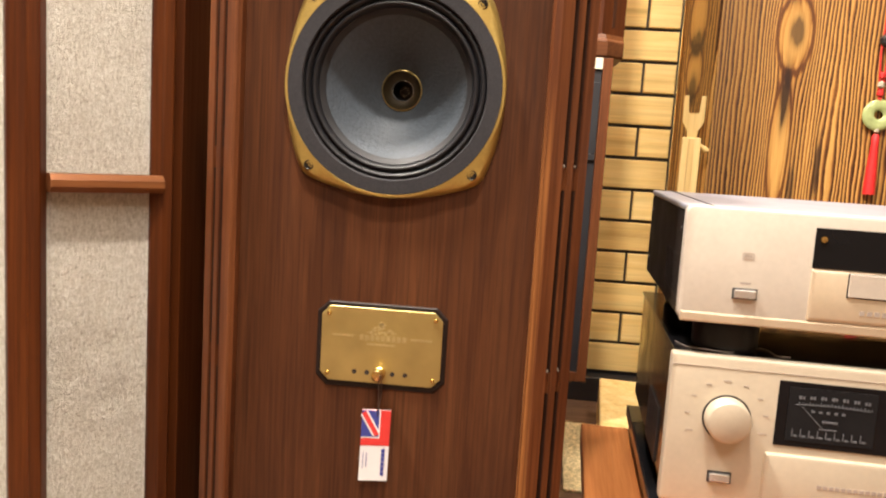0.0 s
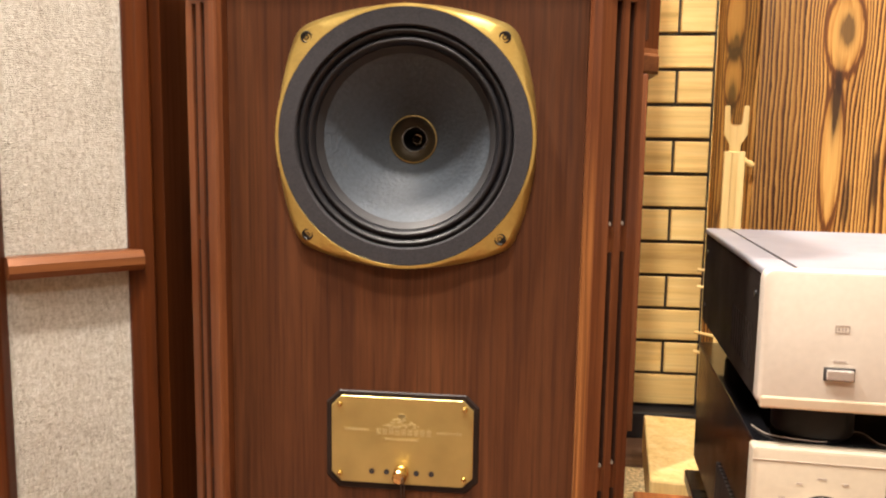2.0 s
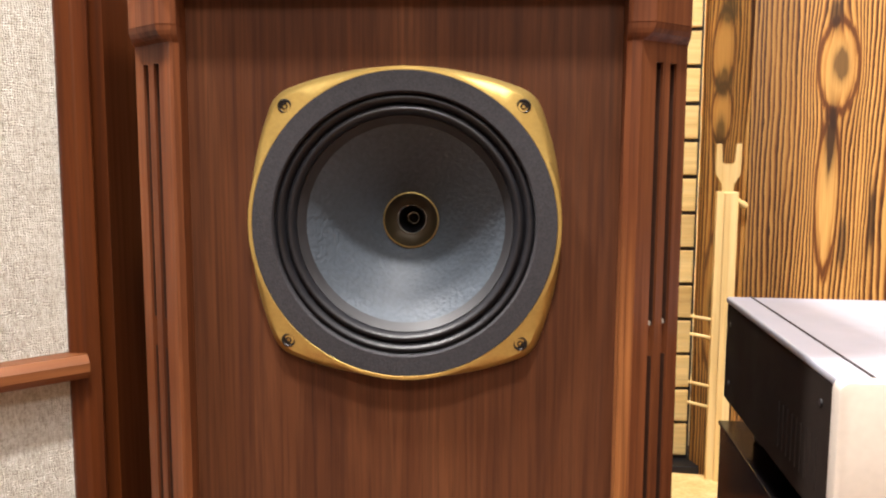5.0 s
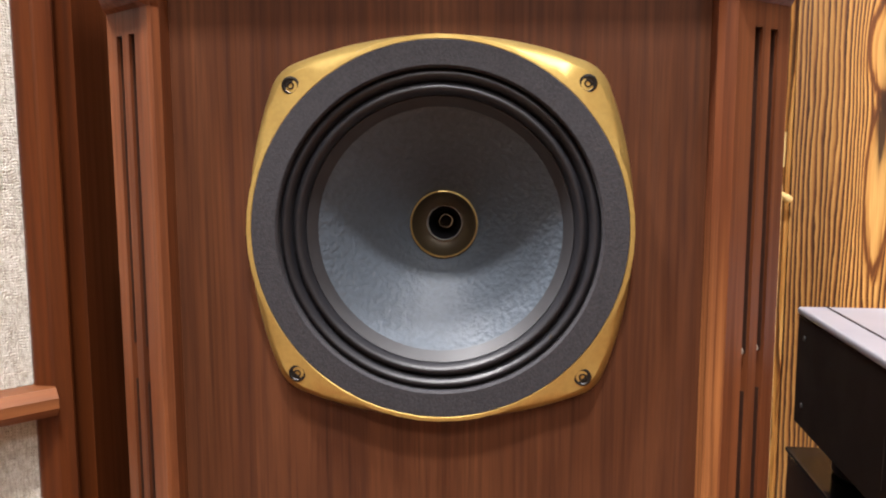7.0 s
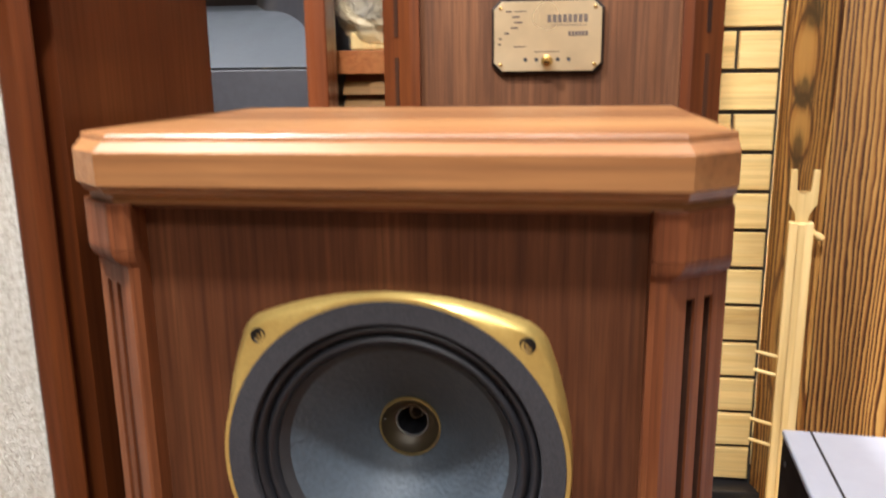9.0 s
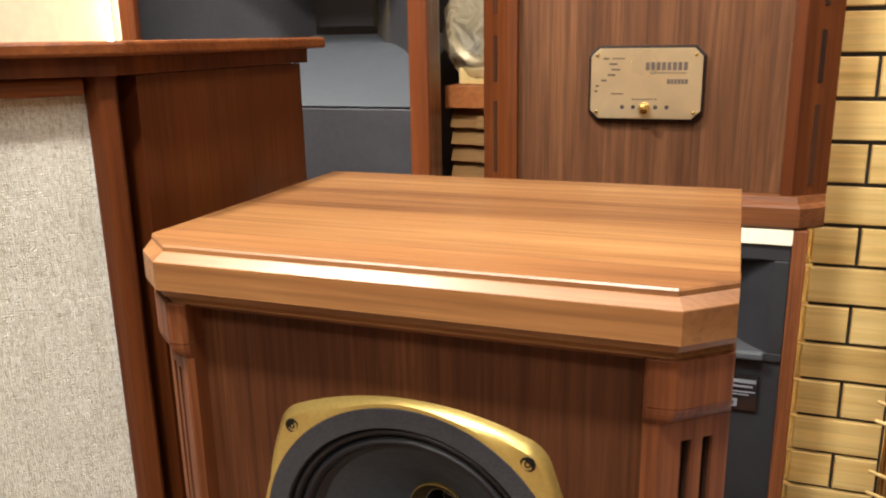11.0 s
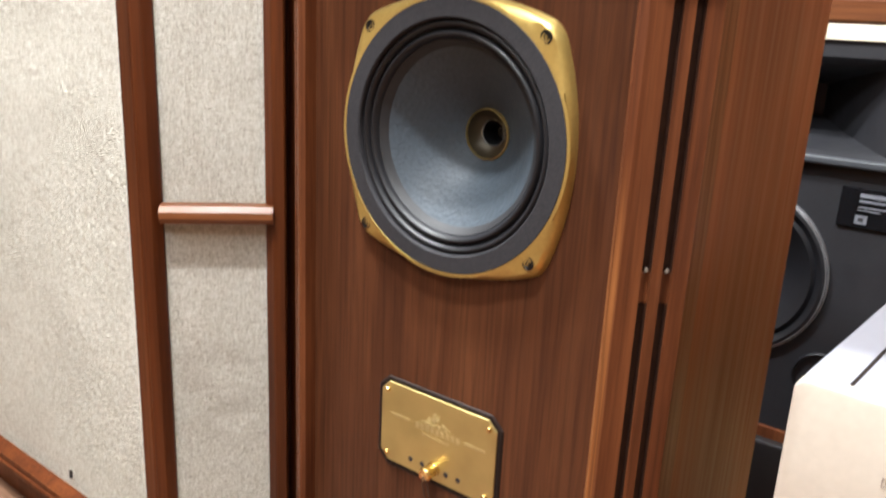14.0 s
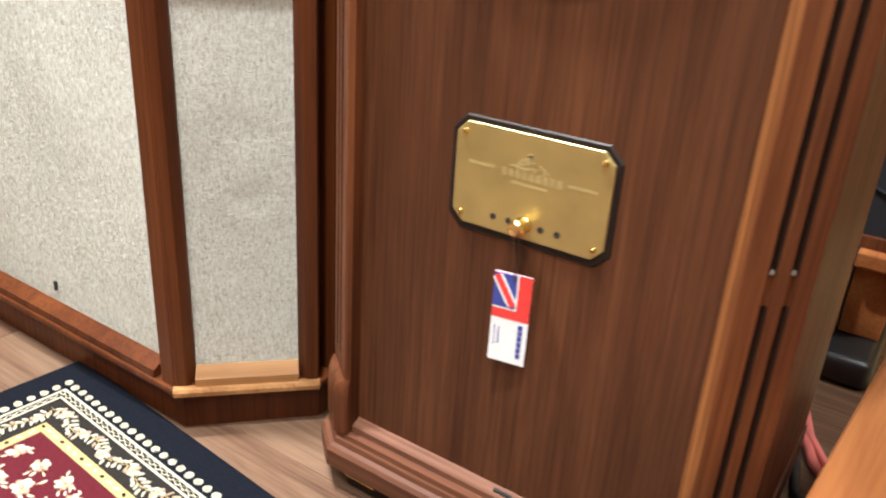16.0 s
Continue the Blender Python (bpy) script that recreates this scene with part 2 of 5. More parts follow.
BASE_WOOD = wood("base_walnut", (0.068, 0.0250, 0.0125), (0.108, 0.0400, 0.0200), (0.150, 0.0600, 0.0320), "x", 0.50, 14, 170, streak=0.40)
DUSTY = wood("dusty_walnut", (0.105, 0.043, 0.023), (0.155, 0.065, 0.036), (0.205, 0.092, 0.052), "x", 0.6, 16, 170, streak=0.4)
# stain plus the shade of the deep groove, both put into the colour
GROOVE_DARK = plain("groove_stain_shade", (0.030, 0.013, 0.008), 0.55, 0, 0.2, 120, spec=0.2)
GROOVE_END = plain("bare_wood", (0.18, 0.145, 0.115), 0.6)
# paler mahogany: rubbed wood, plus the light on the angled faces
LIT_WORN_SILL = wood("lit_worn_sill", (0.22, 0.10, 0.036), (0.32, 0.155, 0.058), (0.42, 0.22, 0.09), "x", 0.45, 16, 170, streak=0.3)
MAHOGANY = wood("mahogany_frame", (0.0479, 0.0113, 0.0028), (0.0800, 0.0200, 0.0045), (0.1200, 0.0340, 0.0080), "z", 0.38, 16, 170, 0.1, streak=0.4)
MAHOGANY_X = wood("mahogany_rail", (0.0820, 0.0225, 0.0068), (0.1300, 0.0390, 0.0110), (0.1800, 0.0600, 0.0175), "x", 0.34, 16, 170, 0.0, streak=0.4)
MAHOGANY_SIDE = wood("mahogany_side", (0.0555, 0.0129, 0.0027), (0.0796, 0.0202, 0.0042), (0.1037, 0.0294, 0.0069), "z", 0.34, 7, 150, 0.2, streak=0.35)
GLOSS_WOOD = wood("gloss_red_wood", (0.0857, 0.0204, 0.0060), (0.1109, 0.0290, 0.0082), (0.1411, 0.0409, 0.0119), "z", 0.2, 10, 120, 0.6, streak=0.25)
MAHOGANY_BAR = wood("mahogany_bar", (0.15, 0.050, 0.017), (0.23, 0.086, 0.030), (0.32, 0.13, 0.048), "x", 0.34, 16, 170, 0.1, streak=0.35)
CREAM_EDGE = plain("cream_edge", (0.74, 0.66, 0.50), 0.5)
PINE = wood("pine", (0.60, 0.40, 0.145), (0.72, 0.52, 0.22), (0.80, 0.62, 0.31), "z", 0.5, 22, 90, streak=0.18)
PINE_X = wood("pine_brick", (0.66, 0.43, 0.14), (0.80, 0.575, 0.225), (0.87, 0.67, 0.30), "x", 0.55, 26, 70, streak=0.22)
TABLE_WOOD = wood("table_wood", (0.2622, 0.0820, 0.0238), (0.3659, 0.1242, 0.0370), (0.4588, 0.1801, 0.0595), "y", 0.38, 12, 140, 0.15, streak=0.25)
SLAT_WOOD = wood("slat_wood", (0.1654, 0.0786, 0.0195), (0.2205, 0.1101, 0.0303), (0.2756, 0.1467, 0.0433), "x", 0.45, 14, 120, streak=0.3)
FLOOR_WOOD = wood("floor_laminate", (0.0665, 0.0316, 0.0186), (0.1466, 0.0828, 0.0506), (0.2099, 0.1314, 0.0853), "x", 0.36, 22, 130, streak=0.3)
CLOTH = cloth("grille_cloth")
GOLD = plain("gold_paint", (0.52, 0.375, 0.115), 0.34, 0.75, 0.06, 300, 0.0002)
BRASS = plain("brushed_brass", (0.50, 0.395, 0.155), 0.36, 0.85, 0.10, 25)
PALE_BRASS = plain("pale_brass", (0.66, 0.55, 0.36), 0.30, 0.9, 0.08, 25)
POLISHED = plain("polished_brass", (0.82, 0.60, 0.24), 0.16, 1.0, 0.04)
ENGRAVED = plain("engraved_line", (0.62, 0.53, 0.27), 0.4, 0.7)
CHROME = plain("chrome", (0.80, 0.79, 0.77), 0.22, 0.85, 0.03)
BLACK = plain("black_paint", (0.018, 0.017, 0.018), 0.4)
EBONY = plain("dark_bezel", (0.016, 0.010, 0.008), 0.42, spec=0.15)
FELT = plain("gasket_felt", (0.024, 0.023, 0.026), 0.75, 0, 0.3, 700, 0.0006, spec=0.25)
RUBBER = plain("surround_rubber", (0.009, 0.009, 0.011), 0.42, 0, 0.15, 200, spec=0.35)
GUNMETAL = plain("screw_metal", (0.030, 0.028, 0.027), 0.36, 0.85, 0.1, 80)
THROAT_BLACK = plain("throat_black", (0.005, 0.005, 0.006), 0.7, 0, 0.1, 150, spec=0.08)
CONE = plain("paper_cone", (0.046, 0.058, 0.072), 0.52, 0, 0.14, 260, 0.0024, spec=0.30)
CONE_DARK = plain("cone_rim", (0.012, 0.012, 0.014), 0.60, 0, 0.15, 150)
THROAT = plain("horn_throat", (0.036, 0.026, 0.012), 0.42, 0.4, 0.1)
CHAMPAGNE = plain("champagne_aluminium", (0.61, 0.550, 0.472), 0.36, 0.35, 0.03, 160)
# more golden, and dimmer than CHAMPAGNE for the weaker light on the amplifier
AMP_FRONT = plain("golden_shaded_aluminium", (0.56, 0.485, 0.375), 0.36, 0.4, 0.03, 160)
CHAMPAGNE_LIP = plain("champagne_lip", (0.72, 0.60, 0.44), 0.36, 0.6, 0.03, 160)
LID = plain("grey_lid", (0.27, 0.275, 0.315), 0.34, 0.0, 0.03, 60, spec=0.7)
SIDE_METAL = plain("dark_side_panel", (0.016, 0.012, 0.010), 0.6, 0.0, 0.1, 120, spec=0.10)
AMP_SIDE = plain("glossy_brown_side", (0.030, 0.018, 0.010), 0.16, 0.3, 0.1, 120, spec=0.7)
GLASS_BLACK = plain("black_window", (0.006, 0.006, 0.007), 0.10, coat=0.0, spec=0.25)
DIM_PRINT = plain("meter_print", (0.105, 0.112, 0.125), 0.5)
BADGE_PRINT = plain("badge_print", (0.17, 0.175, 0.20), 0.4)
METER_FACE = plain("meter_face", (0.010, 0.0105, 0.012), 0.35, spec=0.2)
GREY_PRINT = plain("grey_print", (0.34, 0.28, 0.24), 0.5)
INK = plain("dark_ink", (0.06, 0.04, 0.03), 0.5)
STUDIO_BLACK = plain("studio_black", (0.015, 0.015, 0.018), 0.5, 0, 0.12, 300, 0.0003)
HORN_GREY = plain("horn_grey", (0.050, 0.054, 0.061), 0.42, 0, 0.08, 120)
PANEL_GREY = plain("panel_grey", (0.024, 0.0225, 0.026), 0.55, 0, 0.15, 120)
WHITE = plain("white_card", (0.84, 0.84, 0.86), 0.6, 0, 0.02)
RED = plain("red_print", (0.72, 0.045, 0.04), 0.55, 0, 0.04)
BLUE = plain("blue_print", (0.045, 0.06, 0.30), 0.55, 0, 0.04)
RED_SILK = plain("red_silk", (0.62, 0.02, 0.02), 0.5, 0, 0.2, 200)
JADE = plain("jade", (0.36, 0.42, 0.18), 0.25, 0, 0.2, 60, coat=0.4)
CABLE_RED = plain("red_cable", (0.75, 0.20, 0.18), 0.45)
WALL_PAINT = plain("wall_paint", (0.72, 0.62, 0.44), 0.85, 0, 0.05, 30, 0.0006)
# for the unseen walls: dark so that less light bounces back
DARK_WALL = plain("low_bounce_wall", (0.26, 0.18, 0.11), 0.85, 0, 0.08, 30, 0.0006)
COVE_PAINT = plain("cove_paint", (0.82, 0.65, 0.36), 0.7, 0, 0.10, 26, 0.002)
# unseen ceiling, dulled to hold down the bounced light
CEILING_PAINT = plain("low_bounce_ceiling", (0.52, 0.50, 0.47), 0.9, 0, 0.04, 20)
NAVY = plain("navy_pile", (0.0065, 0.0070, 0.0105), 0.95, 0, 0.35, 400, 0.003, spec=0.06)
RUG_BLACK = plain("black_pile", (0.018, 0.014, 0.012), 0.95, 0, 0.3, 500, 0.002, spec=0.15)
RUG_RED = plain("crimson_pile", (0.075, 0.008, 0.013), 0.95, 0, 0.25, 500, 0.002, spec=0.15)
RUG_CREAM = plain("cream_pile", (0.46, 0.41, 0.31), 0.95, 0, 0.2, 500, 0.002, spec=0.15)
RUG_GOLD = plain("gold_pile", (0.40, 0.29, 0.125), 0.95, 0, 0.25, 500, 0.002, spec=0.15)
RUG_ROSE = plain("rose_pile", (0.36, 0.25, 0.17), 0.95, 0, 0.25, 500, 0.002, spec=0.15)
MAT_BEIGE = plain("beige_mat", (0.66, 0.53, 0.29), 0.95, 0, 0.50, 170, 0.004)
LED = glow("led_strip", (1.0, 0.70, 0.28), 430.0)
LAMP_GLOW = glow("lamp_diffuser", LAMP_COLOUR, 3.0)

# polythene wrapping
POLY, _nt, _b = material("clear_polythene")
_b.inputs["Base Color"].default_value = (0.86, 0.72, 0.48, 1)
_b.inputs["Roughness"].default_value = 0.18
_b.inputs["Alpha"].default_value = 0.42
_n = node(_nt, "ShaderNodeTexNoise", Scale=26.0, Detail=3.0, Distortion=1.5)
_nt.links.new(coords(_nt, (1, 1, 1)), _n.inputs["Vector"])
bump(_nt, _b, _n.outputs[0], 1.0, 0.02)

# scorched boards; the knots are in the boards' own coordinates
# the front board's last entry is a wide band, darker along its left edge
CHAR_FRONT = charred("scorched_board", [(0.170, 0.958, 0.038, 0.085), (0.160, 0.70, 0.022, 0.15), (0.62, 0.42, 0.05, 0.12), (0.93, 1.35, 0.05, 0.12), (0.45, 1.62, 0.05, 0.1)],
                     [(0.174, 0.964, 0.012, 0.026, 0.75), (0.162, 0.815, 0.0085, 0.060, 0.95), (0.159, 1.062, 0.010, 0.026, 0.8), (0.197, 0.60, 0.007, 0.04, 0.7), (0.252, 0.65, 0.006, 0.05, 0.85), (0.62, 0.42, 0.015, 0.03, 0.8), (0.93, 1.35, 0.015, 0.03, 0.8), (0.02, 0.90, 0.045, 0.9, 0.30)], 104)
CHAR_SIDE = charred("scorched_return", [(0.080, 1.005, 0.042, 0.080), (0.082, 0.870, 0.038, 0.060), (0.075, 0.45, 0.04, 0.14), (0.09, 1.4, 0.05, 0.1)],
                    [(0.095, 1.085, 0.026, 0.024, 0.8), (0.085, 0.935, 0.026, 0.024, 0.8), (0.079, 0.825, 0.016, 0.032, 0.8), (0.075, 0.45, 0.014, 0.04, 0.8)], 66)


# ---- mesh helpers ----
def part(name, bm, mat, parent=None, label="", smooth=False, matrix=None):
    """Links a bmesh as one mesh object under a thing or a part."""
    me = bpy.data.meshes.new(name)
    bmesh.ops.recalc_face_normals(bm, faces=bm.faces)
    if smooth:
        for f in bm.faces:
            f.smooth = True
        for e in bm.edges:
            if len(e.link_faces) == 2 and e.calc_face_angle(0) > 0.6:
                e.smooth = False
    bm.to_mesh(me)
    bm.free()
    me.materials.append(mat)
    ob = new(name, me)
    if matrix is not None:
        ob.matrix_basis = matrix
    ob.parent = parent
    return tagged(ob, label)


def thing(name, label, category, m=None, group="", kind=""):
    ob = new(name)
    ob.empty_display_size = 0.05
    if m is not None:
        ob.matrix_basis = m
    return tagged(ob, label, category, group, kind)


def box(x0, x1, y0, y1, z0, z1, bevel=0.0, bm=None, seg=2):
    bm = bm or bmesh.new()
    v = bmesh.ops.create_cube(bm, size=1.0, matrix=Matrix.LocRotScale(((x0 + x1) / 2, (y0 + y1) / 2, (z0 + z1) / 2), None, (x1 - x0, y1 - y0, z1 - z0)))["verts"]
    if bevel:
        edges = list({e for q in v for e in q.link_edges})
        bmesh.ops.bevel(bm, geom=edges, offset=bevel, segments=seg, profile=0.5, affect="EDGES")
    return bm


def loft(loops, closed_ends=True, bm=None, ring=True):
    """Skins a row of equal loops of points."""
    bm = bm or bmesh.new()
    rows = [[bm.verts.new(p) for p in loop] for loop in loops]
    n = len(rows[0])
    for a, c in zip(rows, rows[1:]):
        for i in range(n if ring else n - 1):
            j = (i + 1) % n
            bm.faces.new((a[i], a[j], c[j], c[i]))
    if closed_ends:
        bm.faces.new(rows[0][::-1])
        bm.faces.new(rows[-1])
    return bm


def prism(points, z0, z1, bevel=0.0, caps=True):
    """Extrudes an outline of (x, y) upwards."""
    bm = loft([[(x, y, z0) for x, y in points], [(x, y, z1) for x, y in points]], caps)
    if bevel:
        bmesh.ops.bevel(bm, geom=list(bm.edges), offset=bevel, segments=2, profile=0.5, affect="EDGES")
    return bm


def slab(points, y0, y1, bevel=0.0):
    """Extrudes an outline of (x, z) from y0 (its face, towards -y) to y1; bevels the face's rim."""
    if bevel:
        cx = sum(p[0] for p in points) / len(points)
        cz = sum(p[1] for p in points) / len(points)
        small = []
        for x, z in points:
            d = math.hypot(x - cx, z - cz)
            small.append((x + (cx - x) / d * bevel, z + (cz - z) / d * bevel))
        return loft([[(x, y0, z) for x, z in small], [(x, y0 + bevel * 0.7, z) for x, z in points], [(x, y1, z) for x, z in points]])
    return loft([[(x, y0, z) for x, z in points], [(x, y1, z) for x, z in points]])


def lathe(profile, cx=0.0, cz=0.0, seg=72, bm=None):
    """Turns (radius, y) about an axis along y through (cx, cz)."""
    loops = [[(cx + r * math.cos(2 * math.pi * i / seg), y, cz + r * math.sin(2 * math.pi * i / seg)) for i in range(seg)] for r, y in profile]
    return loft(loops, False, bm)


def spun(profile, cx=0.0, cy=0.0, seg=32, bm=None, caps=True):
    """Turns (radius, z) about an upright axis."""
    loops = [[(cx + r * math.cos(2 * math.pi * i / seg), cy + r * math.sin(2 * math.pi * i / seg), z) for i in range(seg)] for r, z in profile]
    return loft(loops, caps, bm)


def tube(points, radius, seg=10):
    """A round cord through points."""
    loops = []
    for i, p in enumerate(points):
        a, c = Vector(points[max(0, i - 1)]), Vector(points[min(len(points) - 1, i + 1)])
        t = (c - a).normalized()
        side = t.orthogonal().normalized()
        up = t.cross(side)
        if loops:
            side = (last - t * last.dot(t)).normalized()
            up = t.cross(side)
        last = side
        loops.append([Vector(p) + radius * (math.cos(2 * math.pi * k / seg) * side + math.sin(2 * math.pi * k / seg) * up) for k in range(seg)])
    return loft(loops)


def plate_with_hole(x0, x1, z0, z1, cx, cz, r, y0, y1, seg=72):
    """A board facing -y with a round hole through it."""
    def edge(a):
        c, s = math.cos(a), math.sin(a)
        k = min((((x1 - cx) if c > 0 else (x0 - cx)) / c) if abs(c) > 1e-6 else 1e9, (((z1 - cz) if s > 0 else (z0 - cz)) / s) if abs(s) > 1e-6 else 1e9)
        return cx + k * c, cz + k * s
    corner = sorted(math.atan2(z - cz, x - cx) % (2 * math.pi) for x in (x0, x1) for z in (z0, z1))
    angles = sorted(set([2 * math.pi * i / seg for i in range(seg)] + corner))
    out = [edge(a) for a in angles]
    inn = [(cx + r * math.cos(a), cz + r * math.sin(a)) for a in angles]
    bm = bmesh.new()
    loops = [[bm.verts.new((x, y, z)) for x, z in pts] for pts, y in ((out, y1), (out, y0), (inn, y0), (inn, y1))]
    n = len(angles)
    for a, c in zip(loops, loops[1:] + loops[:1]):
        for i in range(n):
            j = (i + 1) % n
            bm.faces.new((a[i], a[j], c[j], c[i]))
    return bm


def rounded(half, radius, side=0.266, seg=14):
    """Outline of a bulging square: four shallow arcs of radius side that reach half at their middle, joined by round corners."""
    rr = side - radius
    d = side - half
    a = math.asin(0.0)
    lo, hi = 0.0, math.pi / 4
    for _ in range(60):
        a = (lo + hi) / 2
        if rr * math.sin(a) < -d + rr * math.cos(a):
            lo = a
        else:
            hi = a
    pts = []
    for k in range(4):
        turn = -k * math.pi / 2
        c, s = math.cos(turn), math.sin(turn)
        local = [(side * math.sin(-a + 2 * a * i / seg), -d + side * math.cos(-a + 2 * a * i / seg)) for i in range(seg + 1)]
        q = (rr * math.sin(a), -d + rr * math.cos(a))
        span = math.pi / 2 - 2 * a
        local += [(q[0] + radius * math.sin(a + span * i / 6), q[1] + radius * math.cos(a + span * i / 6)) for i in range(1, 6)]
        pts += [(x * c - y * s, x * s + y * c) for x, y in local]
    return pts


def screw(parent, x, y, z, r, mat, label="", slot=True):
    """A cap-head screw that faces -y, with a socket."""
    bm = lathe([(0.0004, y + 0.0014), (r * 0.42, y + 0.0014), (r * 0.46, y - 0.0008), (r * 0.85, y - 0.0008), (r, y), (r, y + 0.002)], x, z, 20)
    return part("screw", bm, mat, parent, label, True)


# ---- setting ----
X0, X1, Y0, Y1 = -2.7, 2.3, -2.9, 1.36
floor = part("floor", box(X0 - 0.1, X1 + 0.1, Y0 - 0.1, Y1 + 0.1, -0.12, -0.008), BLACK)
tagged(floor, "brown wood-grain laminate plank floor", "floor", kind="structure")
ceiling = part("ceiling", box(X0 - 0.1, X1 + 0.1, Y0 - 0.1, Y1 + 0.1, 2.66, 2.76), CEILING_PAINT)
tagged(ceiling, "plain unseen ceiling, dulled to cut bounced light", "ceiling", kind="structure")
# all but the north wall are out of view and dark against bounce
for nm, b in (("wall_north", (X0, X1, Y1, Y1 + 0.1)), ("wall_south", (X0, X1, Y0 - 0.1, Y0)), ("wall_west", (X0 - 0.1, X0, Y0 - 0.1, Y1 + 0.1)), ("wall_east", (X1, X1 + 0.1, Y0 - 0.1, Y1 + 0.1))):
    tagged(part(nm, box(*b, -0.01, 2.66), WALL_PAINT if nm == "wall_north" else DARK_WALL), "painted plaster wall", "wall", kind="structure")

for lx, ly, sx, sy, power in PANELS:
    lamp = thing("ceiling_lamp", "square white recessed ceiling lamp panel", "lamp", group="ceiling lamps")
    part("frame", box(lx - sx / 2 - 0.02, lx + sx / 2 + 0.02, ly - sy / 2 - 0.02, ly + sy / 2 + 0.02, CEILING_Z + 0.005, 2.66, 0.003), WHITE, lamp)
    part("diffuser", box(lx - sx / 2, lx + sx / 2, ly - sy / 2, ly + sy / 2, CEILING_Z - 0.005, CEILING_Z + 0.004), LAMP_GLOW, lamp)

# scorched-board pier beside the brick panel: front board and a slanting return
pier = tagged(part("wall_pier", box(0.66, X1, 1.075, Y1, 0, 2.66), WALL_PAINT), "pier behind scorched wooden cladding", "wall", kind="structure")
BOARD = pose(0.604, 1.03, 0)
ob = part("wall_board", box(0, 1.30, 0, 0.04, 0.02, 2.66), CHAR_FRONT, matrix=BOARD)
tagged(ob, "scorched and brushed pine wall board with knots", "wall panel", kind="structure")
ob = part("wall_return", prism([(0, 0), (0.178, 0), (0.178, 0.03), (0, 0.03)], 0.02, 2.66), CHAR_SIDE, matrix=Matrix.Translation((0.552, 1.206, 0)) @ Matrix.Rotation(math.atan2(-0.174, 0.047), 4, "Z"))
tagged(ob, "scorched pine return board beside the brick panel", "wall panel", kind="structure")

# black skirting under the bricks
tagged(part("baseboard", box(-0.2, 0.60, 1.16, 1.30, 0, 0.066, 0.003), BLACK), "black plinth under the wooden brick panel", "baseboard", kind="structure")
# lit cove at the brick panel's edge
tagged(part("wall_cove", box(-0.10, 0.44, 1.290, 1.352, 0.04, 2.6), COVE_PAINT), "warm yellow cove wall behind the brick panel", "wall", kind="structure")


# ---- walnut loudspeaker in the middle ----
POST_IN = {1: 0.1750, -1: 0.1797}


def post_outline(side, deep, block=False):
    """Corner post of the front: outline (x, y) for the right side, mirrored for the left."""
    xi = POST_IN[side]
    if block:
        pts = [(xi, 0.03), (xi, -0.0165), (xi + 0.003, -0.0195), (0.196, -0.0195), (0.2278, 0.006), (0.2295, 0.0080), (0.2295, 0.050), (0.205, 0.050)]
    else:
        a, b = Vector((0.186, -0.0158)), Vector((0.2270, 0.0170))
        face = [a]
        if deep:
            d = (b - a).normalized()
            n = Vector((-d.y, d.x))
            for gx in (0.2030, 0.2160):
                c = a + d * ((gx - a.x) / d.x)
                face += [c - d * 0.0040, c - d * 0.0037 + n * deep, c + d * 0.0037 + n * deep, c + d * 0.0040]
        face.append(b)
        pts = [(xi, 0.03), (xi, -0.0120), (xi + 0.0037, -0.0160)] + [tuple(p) for p in face] + [(0.2293, 0.0190), (0.2293, 0.050), (0.205, 0.050)]
    return [(side * x, y) for x, y in pts]


def chamfered(hw, yf, ch, yb, o):
    """Outline with cut front corners (ch: across, back); the front stands back by o, the sides stay."""
    cx, cy = ch
    ln = math.hypot(cx, cy)
    ys = yf + cy + o * ln / cx
    xs = hw - cx + o * (-cy / ln + (ln - cx) * cx / (ln * cy))
    return [(-hw, yb), (-hw, ys), (-xs, yf + o), (xs, yf + o), (hw, ys), (hw, yb)]


def moulding(profile, hw, yf, ch, yb):
    return loft([[(x, y, z) for x, y in chamfered(hw, yf, ch, yb, o)] for z, o in profile])


